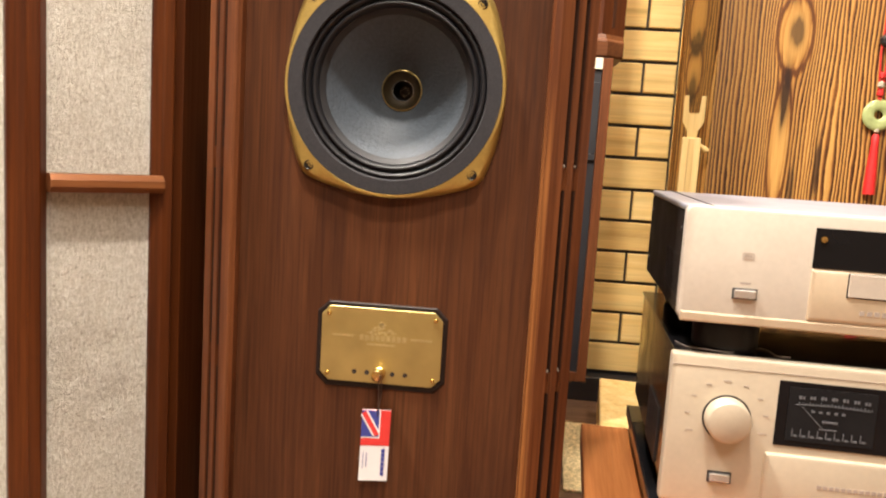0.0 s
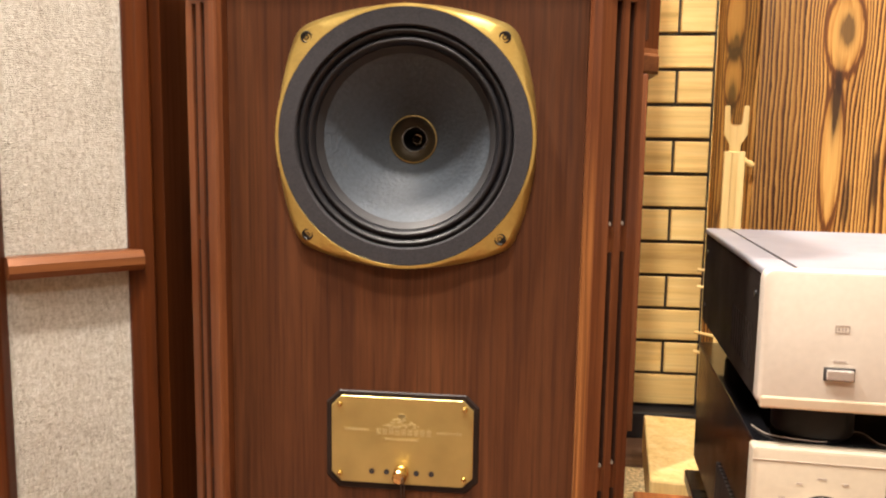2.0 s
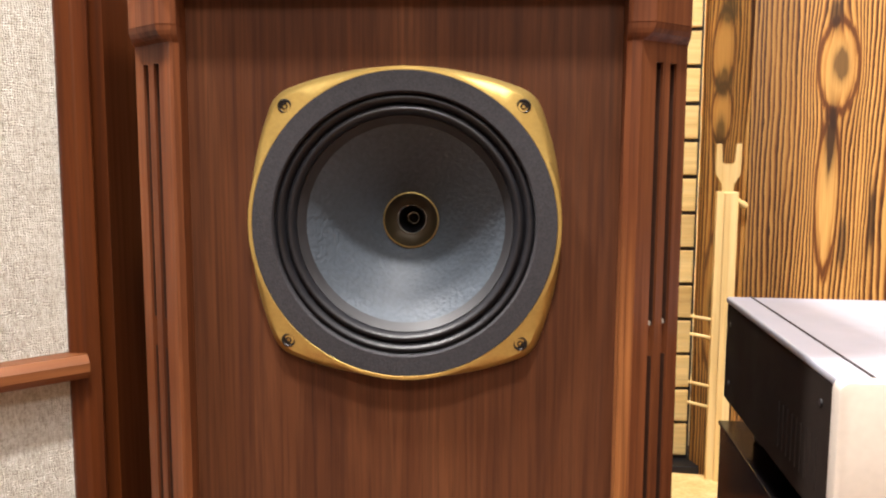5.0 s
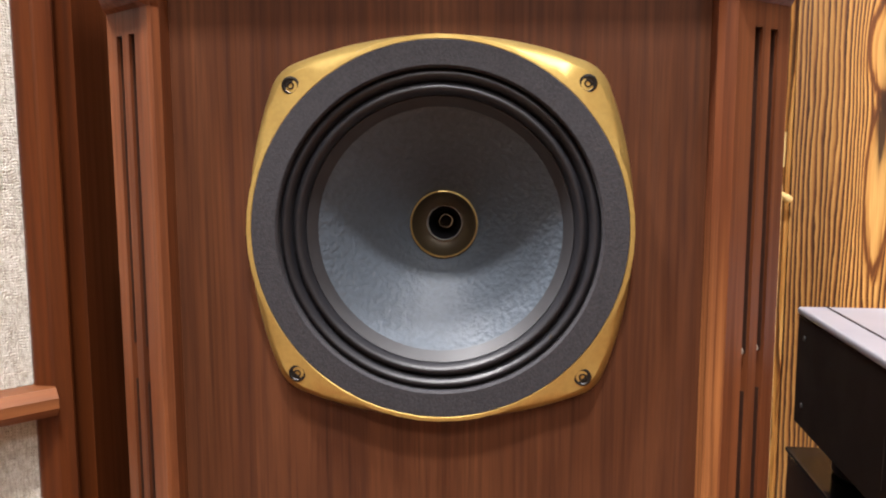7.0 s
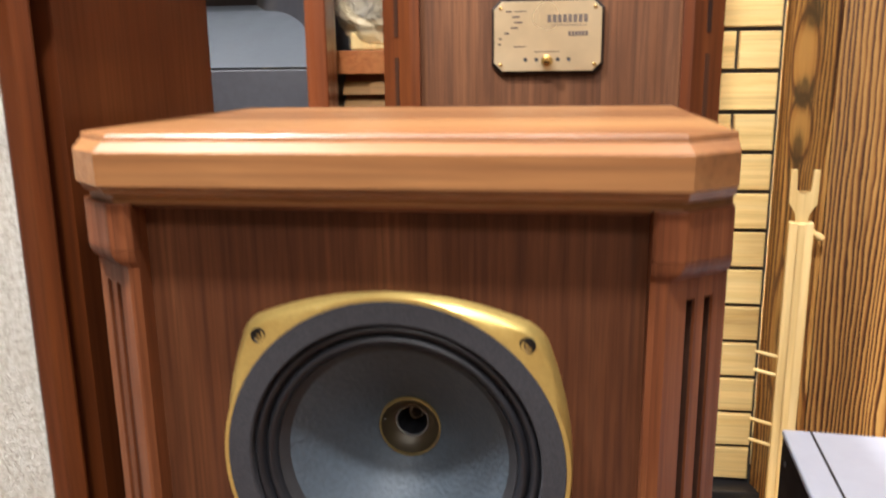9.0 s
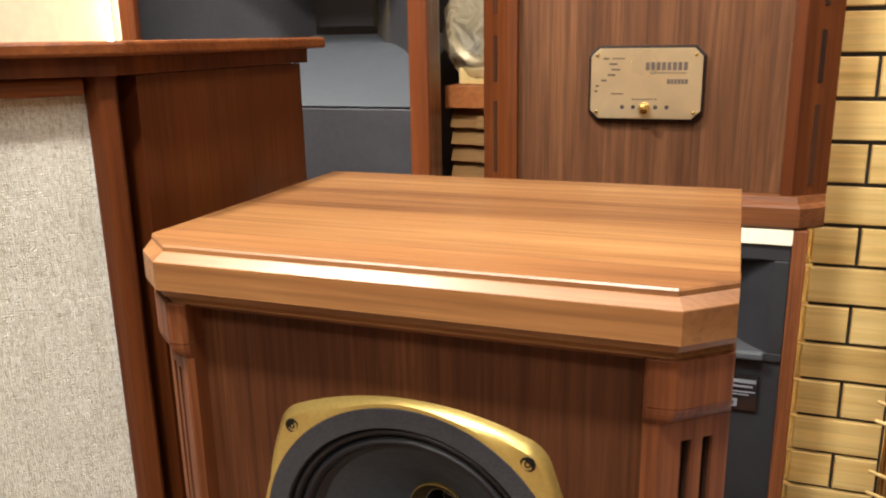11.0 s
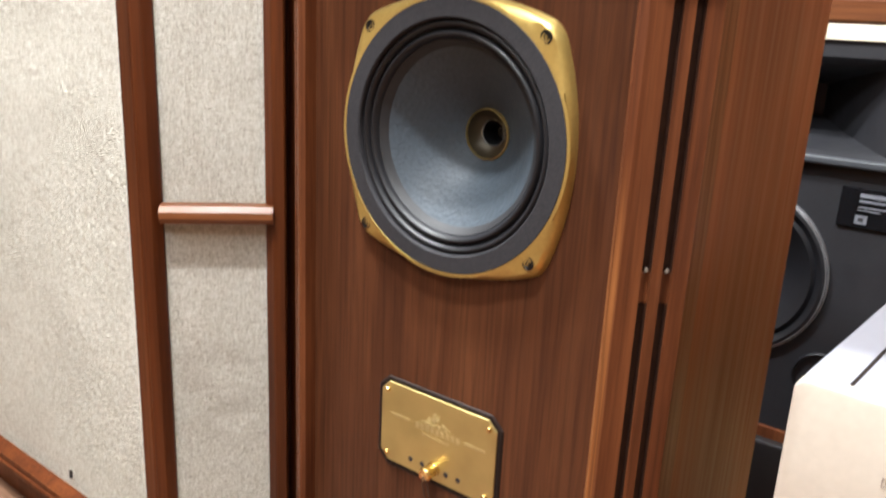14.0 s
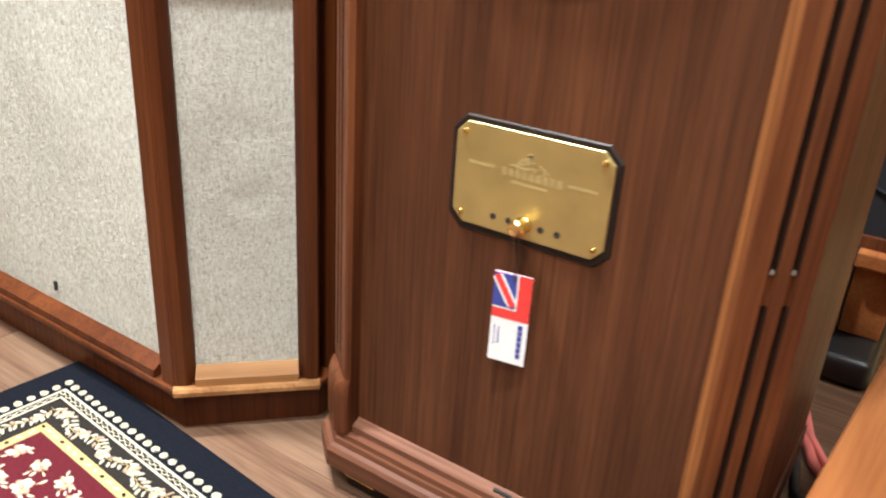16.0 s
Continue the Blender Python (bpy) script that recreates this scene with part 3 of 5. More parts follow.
def driver(parent, cz, y, k=1.0):
    """Dual concentric drive unit: gold trim, felt gasket, ribbed surround, grey cone and a horn throat."""
    drv = thing("drive_unit", "", "")
    drv.parent = parent
    drv.location = (0, y, cz)
    out = rounded(0.1305, 0.028)
    ring = [(0.1245 * x / math.hypot(x, z), 0.1245 * z / math.hypot(x, z)) for x, z in out]
    trim = loft([[(k * x, y, k * z) for x, z in out] for k, y in ((1.0, 0.012), (1.0, 0.0080), (0.9935, 0.0040), (0.982, 0.0002), (0.966, -0.0035), (0.945, -0.0062))] + [[(k * x, y, k * z) for x, z in ring] for k, y in ((1.03, -0.0076), (1.008, -0.0080), (1.0, -0.0072), (1.0, 0.010))], False)
    part("trim_ring", trim, GOLD, drv, "satin gold trim ring", True)
    part("gasket", lathe([(0.1255, 0.002), (0.1255, -0.0072), (0.1245, -0.0082), (0.1088, -0.0082), (0.1076, -0.0068), (0.1068, 0.002)], seg=96), FELT, drv, "dark grey felt gasket", True)
    prof = []
    for i in range(49):
        w = i / 48
        prof.append((0.1074 - 0.0174 * w, -0.0002 - 0.0056 * abs(math.sin(w * math.pi * 2)) ** 0.8 + 0.003 * w))
    part("surround", lathe(prof, seg=96), RUBBER, drv, "surround with two black rubber rolls", True)
    part("cone_rim", lathe([(0.0905, 0.0040), (0.0896, 0.0022), (0.0846, 0.0074), (0.0832, 0.0092)], seg=96), CONE_DARK, drv, "", True)
    cone = [(0.0836 - 0.0588 * w, 0.009 + 0.0515 * (w ** 1.04)) for w in [i / 22 for i in range(23)]]
    part("cone", lathe(cone, seg=96), CONE, drv, "grey paper cone", True)
    part("throat", lathe([(0.0250, 0.0604), (0.0244, 0.0584), (0.0236, 0.0598), (0.0216, 0.0640), (0.0182, 0.0680), (0.0152, 0.0704), (0.0136, 0.0712)], seg=64), THROAT, drv, "brass-coloured horn throat", True)
    part("throat_rim", lathe([(0.0252, 0.0604), (0.0247, 0.0578), (0.0241, 0.0576), (0.0237, 0.0594)], seg=64), BRASS, drv, "thin brass rim", True)
    part("throat_ring", lathe([(0.0141, 0.0714), (0.0138, 0.0697), (0.0131, 0.0688), (0.0125, 0.0697), (0.0123, 0.0714)], seg=64), CHROME, drv, "bright ring", True)
    part("throat_core", lathe([(0.0124, 0.0705), (0.0108, 0.0820), (0.0085, 0.0950), (0.0004, 0.0955)], seg=48), THROAT_BLACK, drv, "black inner throat", True)
    part("plug_ring", lathe([(0.0060, 0.0950), (0.0058, 0.0868), (0.0053, 0.0860), (0.0047, 0.0866), (0.0044, 0.0950)], seg=32), CHROME, drv, "", True)
    for sx in (-1, 1):
        for sz in (-1, 1):
            bm = lathe([(0.0062, -0.0020), (0.0060, -0.0070), (0.0047, -0.0073), (0.0039, -0.0067), (0.0027, -0.0067), (0.0024, -0.0075), (0.0016, -0.0075), (0.0014, -0.0067), (0.0004, -0.0067)], sx * 0.0962, sz * 0.0962, 20)
            part("screw", bm, GUNMETAL, drv, "black socket screw", True)
    return drv


def octagon(x0, x1, z0, z1, c):
    return [(x0 + c, z0), (x1 - c, z0), (x1, z0 + c), (x1, z1 - c), (x1 - c, z1), (x0 + c, z1), (x0, z1 - c), (x0, z0 + c)]


def tuning_plate(parent, y, cx, cz, hw, hh, inset, screws, mat, drop=0.0):
    """Brass plate on a dark bezel, with screws, a row of sockets and a plug."""
    pl = thing("tuning_plate", "", "")
    pl.parent = parent
    pl.location = (cx, y, cz)
    c = hw * 0.165
    part("bezel", slab(octagon(-hw, hw, -hh - drop, hh - drop, c), -0.010, 0.0, 0.004), EBONY, pl, "dark bevelled bezel")
    part("plate", slab(octagon(-hw + inset, hw - inset, -hh + inset, hh - inset, c - inset * 0.4), -0.0118, -0.009, 0.0008), mat, pl, "brushed brass plate")
    sx, sz = screws
    for a in (-1, 1):
        for b in (-1, 1):
            part("screw", lathe([(0.0004, -0.0150), (0.0016, -0.0147), (0.0027, -0.0130), (0.0029, -0.0116)], a * sx, b * sz, 16), POLISHED, pl, "brass screw", True)
    for i in range(5):
        x = (i - 2) * hw * 0.192
        if i != 2:
            part("socket", lathe([(0.0030, -0.0117), (0.0029, -0.0122), (0.0024, -0.0122), (0.0020, -0.01195), (0.0003, -0.01195)], x, -hh * 0.62, 18), BLACK, pl, "dark ringed socket", True)
    return pl


WALNUT_SPEAKER = thing("loudspeaker", "tall walnut floor-standing loudspeaker with gold-trimmed driver", "loudspeaker")
S = WALNUT_SPEAKER
TOPZ = 0.9545
part("top_moulding", moulding([(0.9070, 0.012), (0.9115, 0.012), (0.9135, 0.0065), (0.9190, 0.0030), (0.9205, 0.0), (0.9426, 0.0), (0.9434, 0.0003), (0.9492, 0.0078), (0.9498, 0.0090), (0.9530, 0.0094), (TOPZ, 0.0108)], 0.2290, -0.0275, (0.032, 0.027), 0.0300), WALNUT_TOP, S, "moulded honey-brown front edge")
part("top_panel", box(-0.2288, 0.2288, 0.0302, 0.3360, 0.9462, TOPZ, 0.0006), WALNUT_BOARD, S, "warm honey-brown walnut top board")
part("frieze", box(-0.1795, 0.1748, -0.0125, 0.02, 0.9035, 0.9068, 0.0008), WALNUT_RAIL, S)
for s in (-1, 1):
    part("side_panel", box(min(s * 0.205, s * 0.2284), max(s * 0.205, s * 0.2284), 0.0302, 0.336, 0.0755, 0.9460), WALNUT_SIDE, S)
    POST = WALNUT_STREAK if s > 0 else WALNUT_SOLID
    post = part("corner_post", prism(post_outline(s, False, True), 0.873, 0.9069, 0.0008), POST, S)
    # cove below the block
    steps = [(0.873, 0.0), (0.8690, 0.10), (0.8655, 0.28), (0.8630, 0.55), (0.8613, 0.85), (0.8605, 1.0)]
    xi = POST_IN[s]
    blk = [(xi, 0.03), (xi, -0.0165), (xi + 0.003, -0.0195), (0.196, -0.0195), (0.2278, 0.006), (0.2295, 0.0080), (0.2295, 0.050), (0.205, 0.050)]
    low = [(xi, 0.03), (xi, -0.0120), (xi + 0.0037, -0.0160), (0.186, -0.0158), (0.2270, 0.0170), (0.2293, 0.0190), (0.2293, 0.050), (0.205, 0.050)]
    for nm, zs in (("post_cove", [(z, w) for z, w in steps]), ("post_foot", [(0.145 - (z - 0.8605) * 1.6, 1 - (1 - w)) for z, w in steps])):
        loops = [[(s * ((1 - w) * a[0] + w * b[0]), (1 - w) * a[1] + w * b[1], z) for a, b in zip(blk, low)] for z, w in zs]
        part(nm, loft(loops), POST, post)
    part("post_foot", prism(post_outline(s, False, True), 0.0765, 0.1250, 0.0008), POST, post)
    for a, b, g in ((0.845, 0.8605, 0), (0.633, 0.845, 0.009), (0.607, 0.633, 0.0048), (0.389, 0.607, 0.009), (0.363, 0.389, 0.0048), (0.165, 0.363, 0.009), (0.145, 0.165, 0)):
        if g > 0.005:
            # dark lining that brings in the groove's stain and its depth shade
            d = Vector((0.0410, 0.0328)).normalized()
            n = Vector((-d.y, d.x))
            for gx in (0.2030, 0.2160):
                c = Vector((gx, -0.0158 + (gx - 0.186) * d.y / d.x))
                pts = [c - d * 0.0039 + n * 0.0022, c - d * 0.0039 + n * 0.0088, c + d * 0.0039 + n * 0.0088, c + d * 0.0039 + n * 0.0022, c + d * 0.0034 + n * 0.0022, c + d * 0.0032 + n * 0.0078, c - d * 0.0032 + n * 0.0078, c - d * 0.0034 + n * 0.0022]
                part("groove", prism([(s * p.x, p.y) for p in pts], a, b), GROOVE_DARK, post, "dark groove lining, stain and depth shade in its colour")
        part("post_length", prism(post_outline(s, g), a, b, caps=g < 0.005), POST, post)
    for z in (0.634, 0.390) if s > 0 else ():
        for gx, gy in ((0.2030, -0.0022), (0.2160, 0.0082)):
            part("groove_end", spun([(0.0017, z - 0.0005), (0.0017, z + 0.0015), (0.0006, z + 0.0035)], s * (gx - 0.0018), gy + 0.0030, 10), GROOVE_END, post, "pale end of groove", True)
part("back_panel", box(-0.2045, 0.2045, 0.318, 0.3355, 0.0755, 0.9068), WALNUT_SIDE, S)
part("baffle", plate_with_hole(-0.1795, 0.1748, 0.0890, 0.9035, 0, 0.714, 0.1235, 0.0030, 0.024), WALNUT, S, "dark straight-grained walnut veneer baffle")
part("driver_box", lathe([(0.123, 0.0245), (0.123, 0.16), (0.0005, 0.16)], 0, 0.714, 48), BLACK, S)
driver(S, 0.714, 0.0)
# sloping sill and base mouldings
bm = loft([[(x, y, z) for y, z in ((0.018, 0.0764), (-0.0085, 0.0764), (-0.0085, 0.0830), (-0.0068, 0.0845), (0.0048, 0.0900), (0.018, 0.0900))] for x in (-0.1795, 0.1748)])
part("sill", bm, DUSTY, S, "dusty sloping walnut sill")
part("sill_slot", box(0.0, 0.020, -0.0045, -0.001, 0.0845, 0.0882), BLACK, S)
part("base_moulding", moulding([(0.030, 0.0065), (0.034, 0.002), (0.037, 0.0), (0.0565, 0.0), (0.0605, 0.0035), (0.0625, 0.0085), (0.0680, 0.0100), (0.0700, 0.0115), (0.0762, 0.0125)], 0.2305, -0.0300, (0.033, 0.028), 0.3375), BASE_WOOD, S)
part("plinth", moulding([(0.0, 0.006), (0.006, 0.0), (0.024, 0.0), (0.0302, 0.004)], 0.212, -0.012, (0.030, 0.026), 0.325), EBONY, S, "black recessed plinth")
for sx in (-1, 1):
    part("plinth_plate", box(sx * 0.165 - 0.022, sx * 0.165 + 0.022, -0.0135, -0.011, 0.016, 0.0175), POLISHED, S)
PLATE = tuning_plate(S, 0.0115, 0.0, 0.4045, 0.0812, 0.0538, 0.0076, (0.0648, 0.0372), BRASS, 0.0010)
# engraved crest and lines, too fine to read
random.seed(4)
bm = bmesh.new()
for i in range(70):
    # crest: a heap of short strokes that narrows upwards
    z = 0.0150 + 0.0150 * random.random() ** 1.5
    x = random.uniform(-1, 1) * (0.030 - z) * 1.3
    w, h = random.uniform(0.0006, 0.0018), random.uniform(0.0006, 0.0016)
    box(x - w, x + w, -0.01215, -0.0117, z - h / 2, z + h / 2, bm=bm)
for i in range(9):
    # fine uprights in place of the large word
    x = -0.026 + 0.0065 * i
    for k in range(3):
        box(x + 0.0016 * k, x + 0.0016 * k + 0.0008, -0.01215, -0.0117, 0.0065, 0.0128 + 0.0010 * random.random(), bm=bm)
for i in range(13):
    x = -0.017 + 0.0027 * i
    box(x, x + 0.0017, -0.01215, -0.0117, 0.0010, 0.0030, bm=bm)
for a, b in ((-0.060, -0.034), (0.036, 0.062)):
    for i in range(9):
        x = a + (b - a) * (i + 0.5) / 9
        box(x - 0.0009, x + 0.0007, -0.01215, -0.0117, 0.0098, 0.0122, bm=bm)
part("engraving", bm, ENGRAVED, PLATE, "fine engraved crest and lines")
part("plug", lathe([(0.0078, -0.0117), (0.0076, -0.0145), (0.0066, -0.0155), (0.0064, -0.0200), (0.0074, -0.0215), (0.0076, -0.0270), (0.0058, -0.0295), (0.0004, -0.0300)], 0.0, -0.0325, 24), POLISHED, PLATE, "polished brass plug", True)

# card tag that hangs from the plug
TAG = thing("swing_tag", "small red, white and blue card tag on a string", "tag", pose(0.0000, -0.0085, 0.2830, 1.5, 0.6, 11))
hwt, hht = 0.0174, 0.0455
part("card", box(-hwt, hwt, 0, 0.0006, -hht, hht), WHITE, TAG)
part("red_field", box(-hwt, hwt, -0.0003, 0.0002, 0.0, hht - 0.0005), RED, TAG)
part("white_field", box(-hwt, 0.0052, -0.0005, 0.0001, 0.0095, hht - 0.0006), WHITE, TAG)
part("blue_field", box(-hwt, 0.0036, -0.0007, 0.0, 0.0112, hht - 0.0008), BLUE, TAG)


def band(x0, z0, x1, z1, w, y):
    d = Vector((x1 - x0, z1 - z0)).normalized() * w / 2
    return loft([[(x, y, z) for x, z in ((x0 - d.y, z0 + d.x), (x0 + d.y, z0 - d.x), (x1 + d.y, z1 - d.x), (x1 - d.y, z1 + d.x))], [(x, y + 0.0003, z) for x, z in ((x0 - d.y, z0 + d.x), (x0 + d.y, z0 - d.x), (x1 + d.y, z1 - d.x), (x1 - d.y, z1 + d.x))]])


part("white_diagonal", band(-0.0146, 0.0415, 0.0012, 0.0145, 0.0098, -0.0009), WHITE, TAG)
part("red_diagonal", band(-0.0152, 0.0425, 0.0018, 0.0135, 0.0058, -0.0011), RED, TAG)
bm = bmesh.new()
for i, (z, h) in enumerate([(-0.0065, 0.0048), (-0.0122, 0.0050), (-0.0180, 0.0052), (-0.0240, 0.0052), (-0.0300, 0.0054), (-0.0360, 0.0048)]):
    box(0.0085, 0.0128, -0.0003, 0.0001, z - h / 2, z + h / 2, bm=bm)
part("lettering", bm, BLUE, TAG, "dark blue bars of lettering")
bm = bmesh.new()
for i in range(9):
    box(-0.0100, -0.0086, -0.0003, 0.0001, -0.011 - i * 0.0020, -0.0098 - i * 0.0020, bm=bm)
for i in range(11):
    box(-0.0138, -0.0128, -0.0003, 0.0001, -0.009 - i * 0.0020, -0.0079 - i * 0.0020, bm=bm)
part("small_print", bm, BLUE, TAG)
part("string", tube([(0.001, -0.0010, 0.038), (0.001, -0.006, 0.060), (-0.0005, -0.012, 0.082), (0.0, -0.014, 0.0930)], 0.0006, 6), INK, TAG, "dark string")
part("string", tube([(0.001, 0.0012, 0.038), (0.0035, -0.003, 0.062), (0.0032, -0.009, 0.082), (0.0010, -0.014, 0.0930)], 0.0006, 6), INK, TAG)


# ---- large cloth-fronted cabinet ----
def cloth_cabinet():
    cab = thing("vintage_cabinet", "large mahogany loudspeaker cabinet with beige cloth front and angled corners", "loudspeaker")
    xl, xr, yf, yk = -1.125, -0.287, -0.066, 0.056
    xfl, xfr = -1.005, -0.407
    # body behind the cloth, side walls, top and foot
    body = [(xl, 0.372), (xl, yk + 0.026), (xl + 0.020, yk + 0.0245), (xfl + 0.020, yf + 0.032), (xfr - 0.020, yf + 0.032), (xr - 0.020, yk + 0.0245), (xr, yk + 0.026), (xr, 0.372)]
    part("body", prism(body, 0.056, 1.0788), MAHOGANY_SIDE, cab, "red-brown mahogany sides")
    tops = [(xl - 0.022, 0.401), (xl - 0.022, yk - 0.006), (xfl - 0.010, yf - 0.022), (xfr + 0.010, yf - 0.022), (xr + 0.022, yk - 0.006), (xr + 0.022, 0.401)]
    part("top_board", prism(tops, 1.0962, 1.1090, 0.003), MAHOGANY_X, cab, "overhanging mahogany top")
    inner = [(xl, 0.385), (xl, yk), (xfl, yf), (xfr, yf), (xr, yk), (xr, 0.385)]
    part("frieze", prism([(x + (0.006 if x > -0.7 else -0.006), y - 0.004) for x, y in inner], 1.0800, 1.0960), MAHOGANY, cab)
    foot = [(xl + 0.012, 0.36), (xl + 0.012, yk + 0.012), (xfl + 0.004, yf + 0.012), (xfr - 0.004, yf + 0.012), (xr - 0.012, yk + 0.012), (xr - 0.012, 0.36)]
    part("foot_plinth", prism(foot, 0.0, 0.0558), MAHOGANY, cab)

    def face(p, q, z0, z1, stile_l, stile_r, bars, bar_out, sill_wood, dents=()):
        """A framed cloth panel from p to q (plan), with stiles, rails and cross bars."""
        p, q = Vector((*p, 0)), Vector((*q, 0))
        d = (q - p).normalized()
        n = Vector((d.y, -d.x, 0))
        w = (q - p).length
        m = Matrix(((d.x, -n.x, 0, p.x), (d.y, -n.y, 0, p.y), (0, 0, 1, 0), (0, 0, 0, 1)))
        frame_ = thing("cloth_panel", "", "", m)
        frame_.parent = cab
        bm = bmesh.new()
        xa, xb, za, zb = stile_l - 0.006, w - stile_r + 0.006, z0 + 0.01, z1 - 0.01
        nx, nz = max(12, int((xb - xa) / 0.012)), int((zb - za) / 0.012)
        grid = []
        for j in range(nz + 1):
            row = []
            for i in range(nx + 1):
                x, z = xa + (xb - xa) * i / nx, za + (zb - za) * j / nz
                sag = sum(d * math.exp(-((x - dx) / rx) ** 2 - ((z - dz) / rz) ** 2) for dx, dz, rx, rz, d in dents)
                row.append(bm.verts.new((x, 0.0165 + sag, z)))
            grid.append(row)
        for j in range(nz):
            for i in range(nx):
                bm.faces.new((grid[j][i], grid[j][i + 1], grid[j + 1][i + 1], grid[j + 1][i]))
        box(xa, xb, 0.0225, 0.025, za, zb, bm=bm)
        part("cloth", bm, CLOTH, frame_, "coarse beige and grey woven cloth", True)
        for x0, x1 in ((0.0, stile_l), (w, w - stile_r)):
            k = 1 if x1 > x0 else -1
            pts = [(x0, 0.030), (x0, 0.002), (x0 + k * 0.002, 0.0), (x1 - k * 0.011, 0.0), (x1 - k * 0.009, 0.0012), (x1 - k * 0.001, 0.0105), (x1, 0.0125), (x1, 0.030)]
            part("stile", prism(pts, z0, z1), MAHOGANY, frame_)
        part("rail", box(stile_l, w - stile_r, 0.003, 0.030, z1 - 0.0160, z1 - 0.0005, 0.003), MAHOGANY_X, frame_)
        sill = loft([[(x, y, z) for y, z in ((0.026, z0 + 0.0005), (-0.003, z0 + 0.0005), (-0.003, z0 + 0.0105), (0.0162, z0 + 0.0200), (0.026, z0 + 0.0200))] for x in (stile_l, w - stile_r)])
        part("rail", sill, sill_wood, frame_)
        for z in bars:
            bar = loft([[(x, y, zz) for y, zz in ((0.016, z - 0.011), (-0.004, z - 0.011), (-bar_out, z - 0.004), (-bar_out, z + 0.004), (-0.004, z + 0.011), (0.016, z + 0.011))] for x in (stile_l - 0.001, w - stile_r + 0.010)])
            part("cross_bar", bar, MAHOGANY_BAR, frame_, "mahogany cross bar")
        return frame_

    front = face((xfl, yf), (xfr, yf), 0.0665, 1.0797, 0.035, 0.035, (), 0, MAHOGANY)
    # sills of the angled faces carry their brighter light in the wood colour
    face((xfr, yf), (xr, yk), 0.0665, 1.0797, 0.024, 0.025, (0.579,), 0.010, LIT_WORN_SILL, [(0.085, 0.375, 0.030, 0.016, 0.0035), (0.100, 0.300, 0.022, 0.014, 0.004), (0.060, 0.335, 0.018, 0.020, 0.003), (0.110, 0.250, 0.030, 0.020, 0.002)])
    face((xl, yk), (xfl, yf), 0.0665, 1.0797, 0.024, 0.024, (0.579,), 0.010, LIT_WORN_SILL)
    ledge = [(xl - 0.004, 0.374), (xl - 0.004, yk - 0.002), (xfl - 0.002, yf - 0.006), (xfr + 0.002, yf - 0.006), (xr + 0.004, yk - 0.002), (xr + 0.004, 0.374)]
    part("base_moulding", prism(ledge, 0.0562, 0.0660, 0.003), MAHOGANY, cab)
    p, q = Vector((xfr + 0.002, yf - 0.006)), Vector((xr + 0.004, yk - 0.002))
    d = (q - p).normalized()
    n = Vector((d.y, -d.x))
    rows = []
    for e in (p + d * 0.001, q - d * 0.001):
        rows.append([(*(e + n * o), z) for o, z in ((-0.006, 0.0555), (0.0015, 0.0555), (0.0040, 0.0575), (0.0045, 0.0630), (0.0025, 0.0668), (-0.006, 0.0672))])
    # pale for wear and for the light along this edge
    part("corner_moulding", loft(rows), LIT_WORN_SILL, cab, "pale corner moulding, rubbed and lit in its colour")
    badge = part("badge", box(0.458, 0.510, 0.0065, 0.016, 0.993, 1.038, 0.002), MAHOGANY_X, front, "small brass badge in a wooden frame")
    part("badge_plate", box(0.464, 0.504, 0.0045, 0.0075, 0.999, 1.032, 0.001), BRASS, badge)
    part("staple", box(0.338, 0.3425, 0.0125, 0.017, 0.104, 0.118, 0.0008), BLACK, front, "small dark fastener")
    return cab


cloth_cabinet()


# ---- studio monitor, its stand, and the smaller walnut loudspeaker on top ----
def monitor_stand():
    st = thing("speaker_stand", "low wooden stand with rounded black feet", "stand", pose(0.093, 0.80, 0))
    part("board", box(0.116, 0.178, -0.150, 0.15, 0.166, 0.190, 0.003), TABLE_WOOD, st, "orange-brown end board")
    part("frame", box(0.1165, 0.175, -0.120, 0.13, 0.048, 0.1655, 0.002), TABLE_WOOD, st)
    part("plinth", box(-0.205, 0.1155, -0.145, 0.15, 0.048, 0.190, 0.004), BLACK, st, "black plinth box")
    for sx in (-1, 1):
        bm = box(sx * 0.140 - 0.042, sx * 0.140 + 0.042, -0.205, 0.15, 0.0, 0.047, 0.014, seg=3)
        part("foot", bm, BLACK, st, "rounded black foot", True)
    return st


